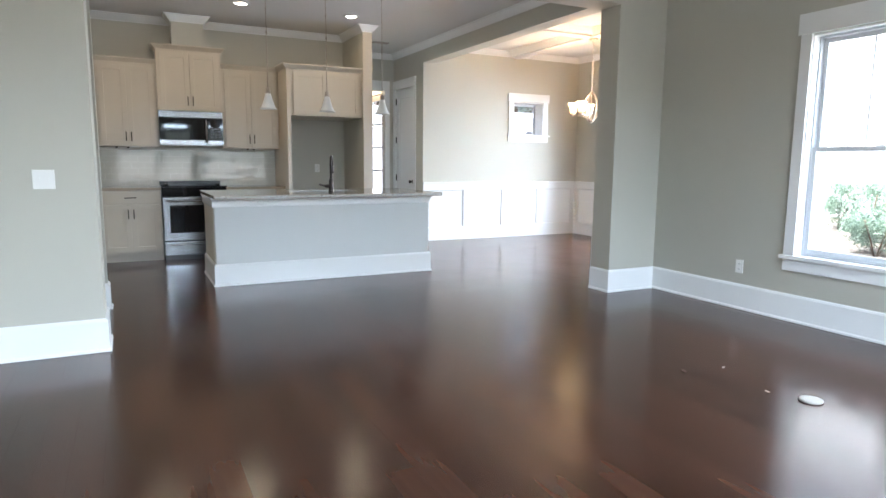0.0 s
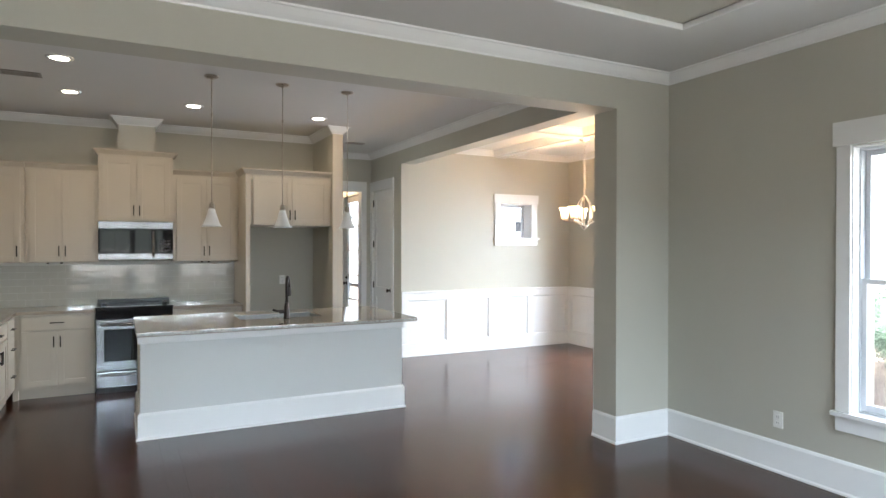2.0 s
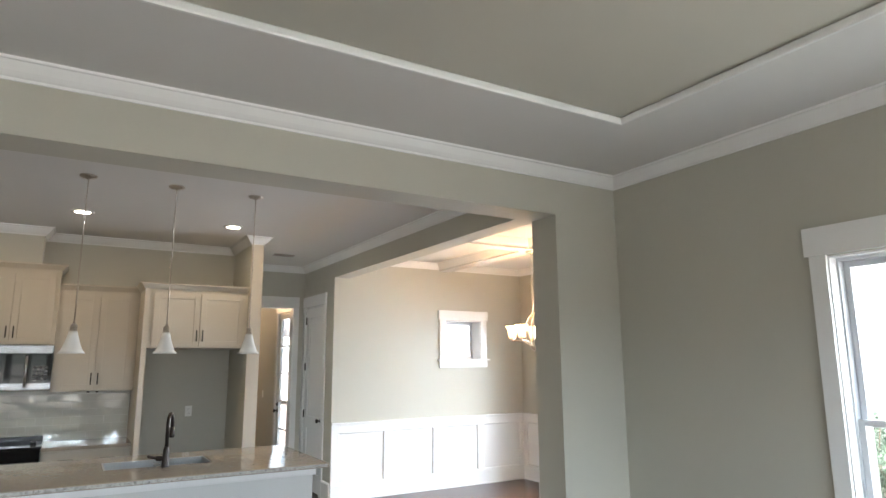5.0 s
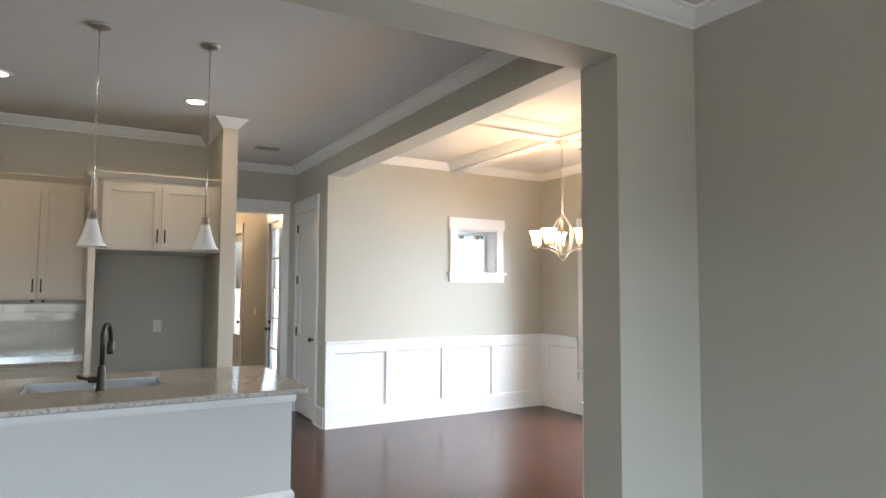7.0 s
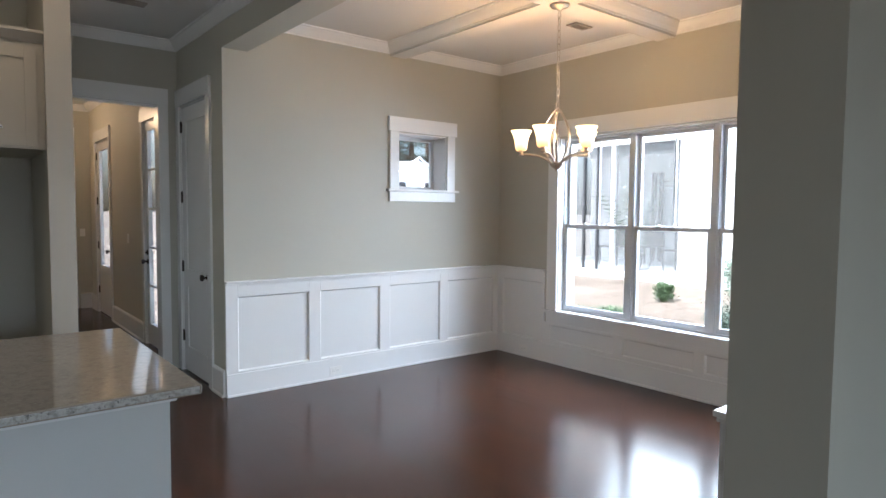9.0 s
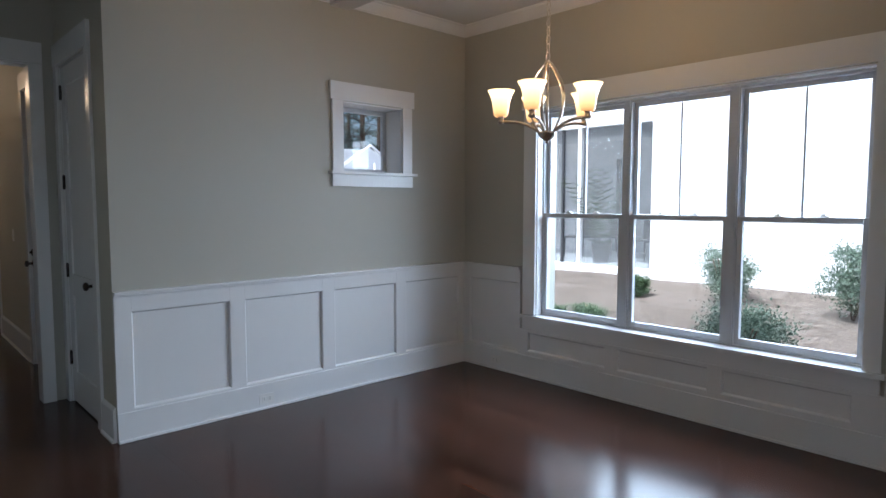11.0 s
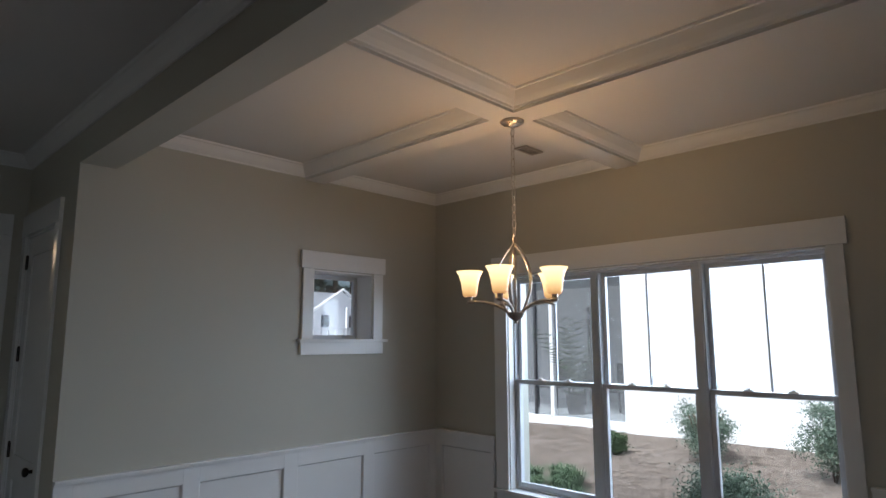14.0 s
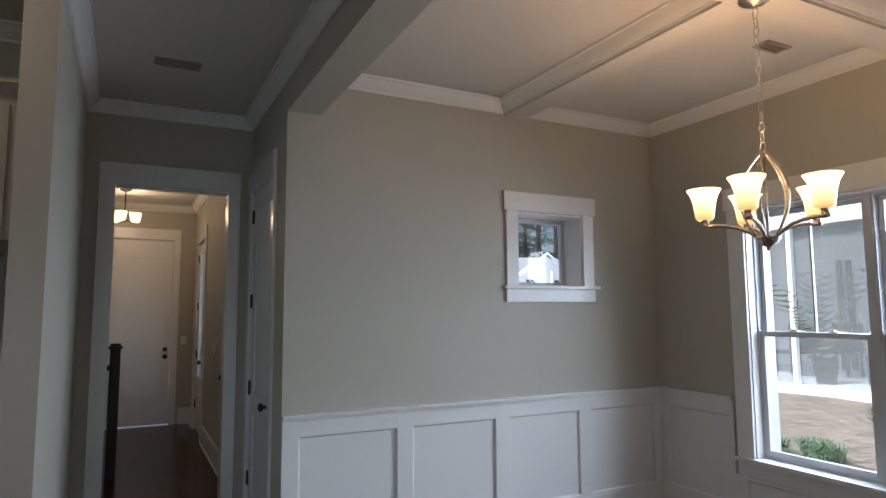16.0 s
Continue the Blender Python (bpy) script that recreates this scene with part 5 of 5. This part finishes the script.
def pine(m, h, seed):
    rnd = random.Random(seed)
    t = thing("pine_tree", m, "tall thin pine with sparse needle crown", "pine tree", "pines behind the far houses")
    part("trunk", lathe([(0.20, 0), (0.15, h * 0.4), (0.05, h)], 10), BARK, t)
    bm, nb = bmesh.new(), bmesh.new()
    for i in range(34):
        z, a = rnd.uniform(0.2, 1.0) * h, rnd.uniform(0, 6.28)
        l = (1.15 - z / h) * 1.6 + 0.3
        end = Vector((math.cos(a) * l, math.sin(a) * l, z + l * 0.25))
        tube([(0, 0, z), tuple(end * 0.5 + Vector((0, 0, z * 0.5))), tuple(end)], 0.03, 5, nb)
        for k in range(60):
            c = Vector((0, 0, z)).lerp(end, rnd.uniform(0.35, 1.05)) + Vector((rnd.gauss(0, 0.2), rnd.gauss(0, 0.2), rnd.gauss(0, 0.15)))
            d = Vector((rnd.gauss(0, 1), rnd.gauss(0, 1), rnd.gauss(0.4, 1))).normalized()
            e = d.orthogonal().normalized()
            bm.faces.new([bm.verts.new(c + d * p + e * q) for p, q in ((0, 0), (0.16, 0.03), (0.34, 0), (0.16, -0.03))])
    part("limbs", nb, BARK, t)
    part("crown", bm, PINE, t, kind="stuff")
    return t


rnd = random.Random(4)
for i in range(24):
    x = 14 + i * 1.15 + rnd.uniform(-0.5, 0.5)
    pine(pose(x, 38 + rnd.uniform(-3, 5), -0.3), rnd.uniform(10, 15), 40 + i)

def broad_tree(m, h, seed):
    rnd = random.Random(seed)
    t = thing("garden_tree", m, "leafy green tree beyond the living room windows", "tree", "trees behind the house")
    part("trunk", lathe([(0.17, 0), (0.12, h * 0.3), (0.05, h * 0.7)], 10), BARK, t)
    limbs, bm = bmesh.new(), bmesh.new()
    for i in range(26):
        a, z = rnd.uniform(0, 6.28), rnd.uniform(0.3, 0.75) * h
        l = rnd.uniform(0.14, 0.34) * h
        end = Vector((math.cos(a) * l, math.sin(a) * l, z + rnd.uniform(0.05, 0.25) * h))
        tube([(0, 0, z), tuple(end * 0.5 + Vector((0, 0, z * 0.5))), tuple(end)], 0.03, 5, limbs)
        for k in range(75):
            c = end + Vector((rnd.gauss(0, 0.42), rnd.gauss(0, 0.42), rnd.gauss(0, 0.32)))
            d = Vector((rnd.gauss(0, 1), rnd.gauss(0, 1), rnd.gauss(0.2, 0.8))).normalized()
            e = d.orthogonal().normalized()
            bm.faces.new([bm.verts.new(c + d * p + e * q) for p, q in ((0, 0), (0.10, 0.07), (0.22, 0), (0.10, -0.07))])
    part("limbs", limbs, BARK, t)
    part("crown", bm, LEAF, t, kind="stuff")
    return t


for i, (x, y) in enumerate(((-6.5, -17), (-2.6, -20), (0.8, -16.5), (3.9, -19), (6.6, -17), (10.5, -20))):
    broad_tree(pose(x, y, -0.45), (5.6, 6.6, 4.9, 6.2, 5.2, 6.8)[i], 70 + i)

# ---- backsplash tiles ----
bk = thing("backsplash", pose(0, 0, 0), "white glazed subway tile backsplash with pale grout", "backsplash", kind="structure")
part("grout", boxes((-0.868, 2.106, 9.070, 9.079, 0.913, 1.409)), GROUT, bk)
TW, TH, G = 0.1524, 0.0762, 0.0034
tilt = random.Random(12)


def lay_tile(mesh, x, z):
    o = new("tile", mesh)
    o.parent = bk
    o.location = (x, 9.069, z)
    o.rotation_euler = (radians(tilt.uniform(-0.5, 0.5)), 0, radians(tilt.uniform(-0.5, 0.5)))


full = mesh_of("tile", boxes((0, TW - G, -0.006, 0.001, 0, TH - G), b=0.0012), TILE)
half = mesh_of("tile", boxes((0, TW / 2 - G, -0.006, 0.001, 0, TH - G), b=0.0012), TILE)
for r in range(6):
    z = 0.916 + r * TH
    x = -0.868
    if r % 2:
        lay_tile(half, x, z)
        x += TW / 2
    while x < 2.05:
        whole = x + TW < 2.110
        lay_tile(full if whole else half, x, z)
        x += TW if whole else TW / 2
        if not whole: break

# ---- floor planks ----
structure("floor", boxes((-0.9, 5.23, -1.26, 4.65, -0.35, -0.012), (-2.3, 4.5, 4.65, 10.32, -0.35, -0.012), (4.5, 7.66, 4.65, 9.25, -0.35, -0.012), (4.5, 5.3, 9.25, 10.32, -0.35, -0.012), (2.2, 4.55, 10.32, 14.95, -0.35, -0.012)), SUBFLOOR, "dark stained hardwood plank floor with satin gloss", "floor")
FLOOR = bpy.data.objects["floor"]
PW = 0.127
LENGTHS = (0.9, 1.2, 1.5, 1.8)
PLANK = {l: mesh_of("plank", boxes((0.0002, PW - 0.0002, 0.0002, l - 0.0002, -0.012, 0)), OAK) for l in LENGTHS}
rest = []
rnd = random.Random(7)
made = 0
cols = int((7.60 + 2.2) / PW)
for i in range(cols):
    x = -2.2 + i * PW
    low = -1.0 if -0.75 < x < 4.95 else 4.75
    y = low - rnd.uniform(0, 0.9)
    top = 9.1 if x > 4.4 else 14.9 if x > 2.2 else 9.2
    while y < top:
        l = rnd.choice(LENGTHS)
        near = (0.2 < x < 4.9 and 0.9 < y < 6.2) or (4.4 < x < 7.4 and 4.9 < y < 9.0)
        if near and made < 300 and y > low:
            o = new("plank", PLANK[l])
            o.parent = FLOOR
            o.location = (x, y, 0)
            o.rotation_euler = (radians(rnd.uniform(-0.01, 0.01)), radians(rnd.uniform(-0.07, 0.07)), 0)
            made += 1
        else:
            a, b = max(y, low), min(y + l, top)
            if b > a: rest.append((x, a, b - a))
        y += l
vs, fs = [], []
for x, y, l in rest:
    k = len(vs)
    g = 0.0002
    za, zb = rnd.uniform(-0.00012, 0), rnd.uniform(-0.00012, 0)
    vs += [(x + g, y + g, za), (x + PW - g, y + g, zb), (x + PW - g, y + l - g, zb), (x + g, y + l - g, za), (x + g, y + g, -0.012), (x + PW - g, y + g, -0.012), (x + PW - g, y + l - g, -0.012), (x + g, y + l - g, -0.012)]
    fs += [(k, k + 1, k + 2, k + 3), (k, k + 4, k + 5, k + 1), (k + 1, k + 5, k + 6, k + 2), (k + 2, k + 6, k + 7, k + 3), (k + 3, k + 7, k + 4, k)]
me = bpy.data.meshes.new("plank_field")
me.from_pydata(vs, [], fs)
me.materials.append(OAK)
o = new("plank_field", me)
o.parent = FLOOR
tagged(o, kind="stuff")
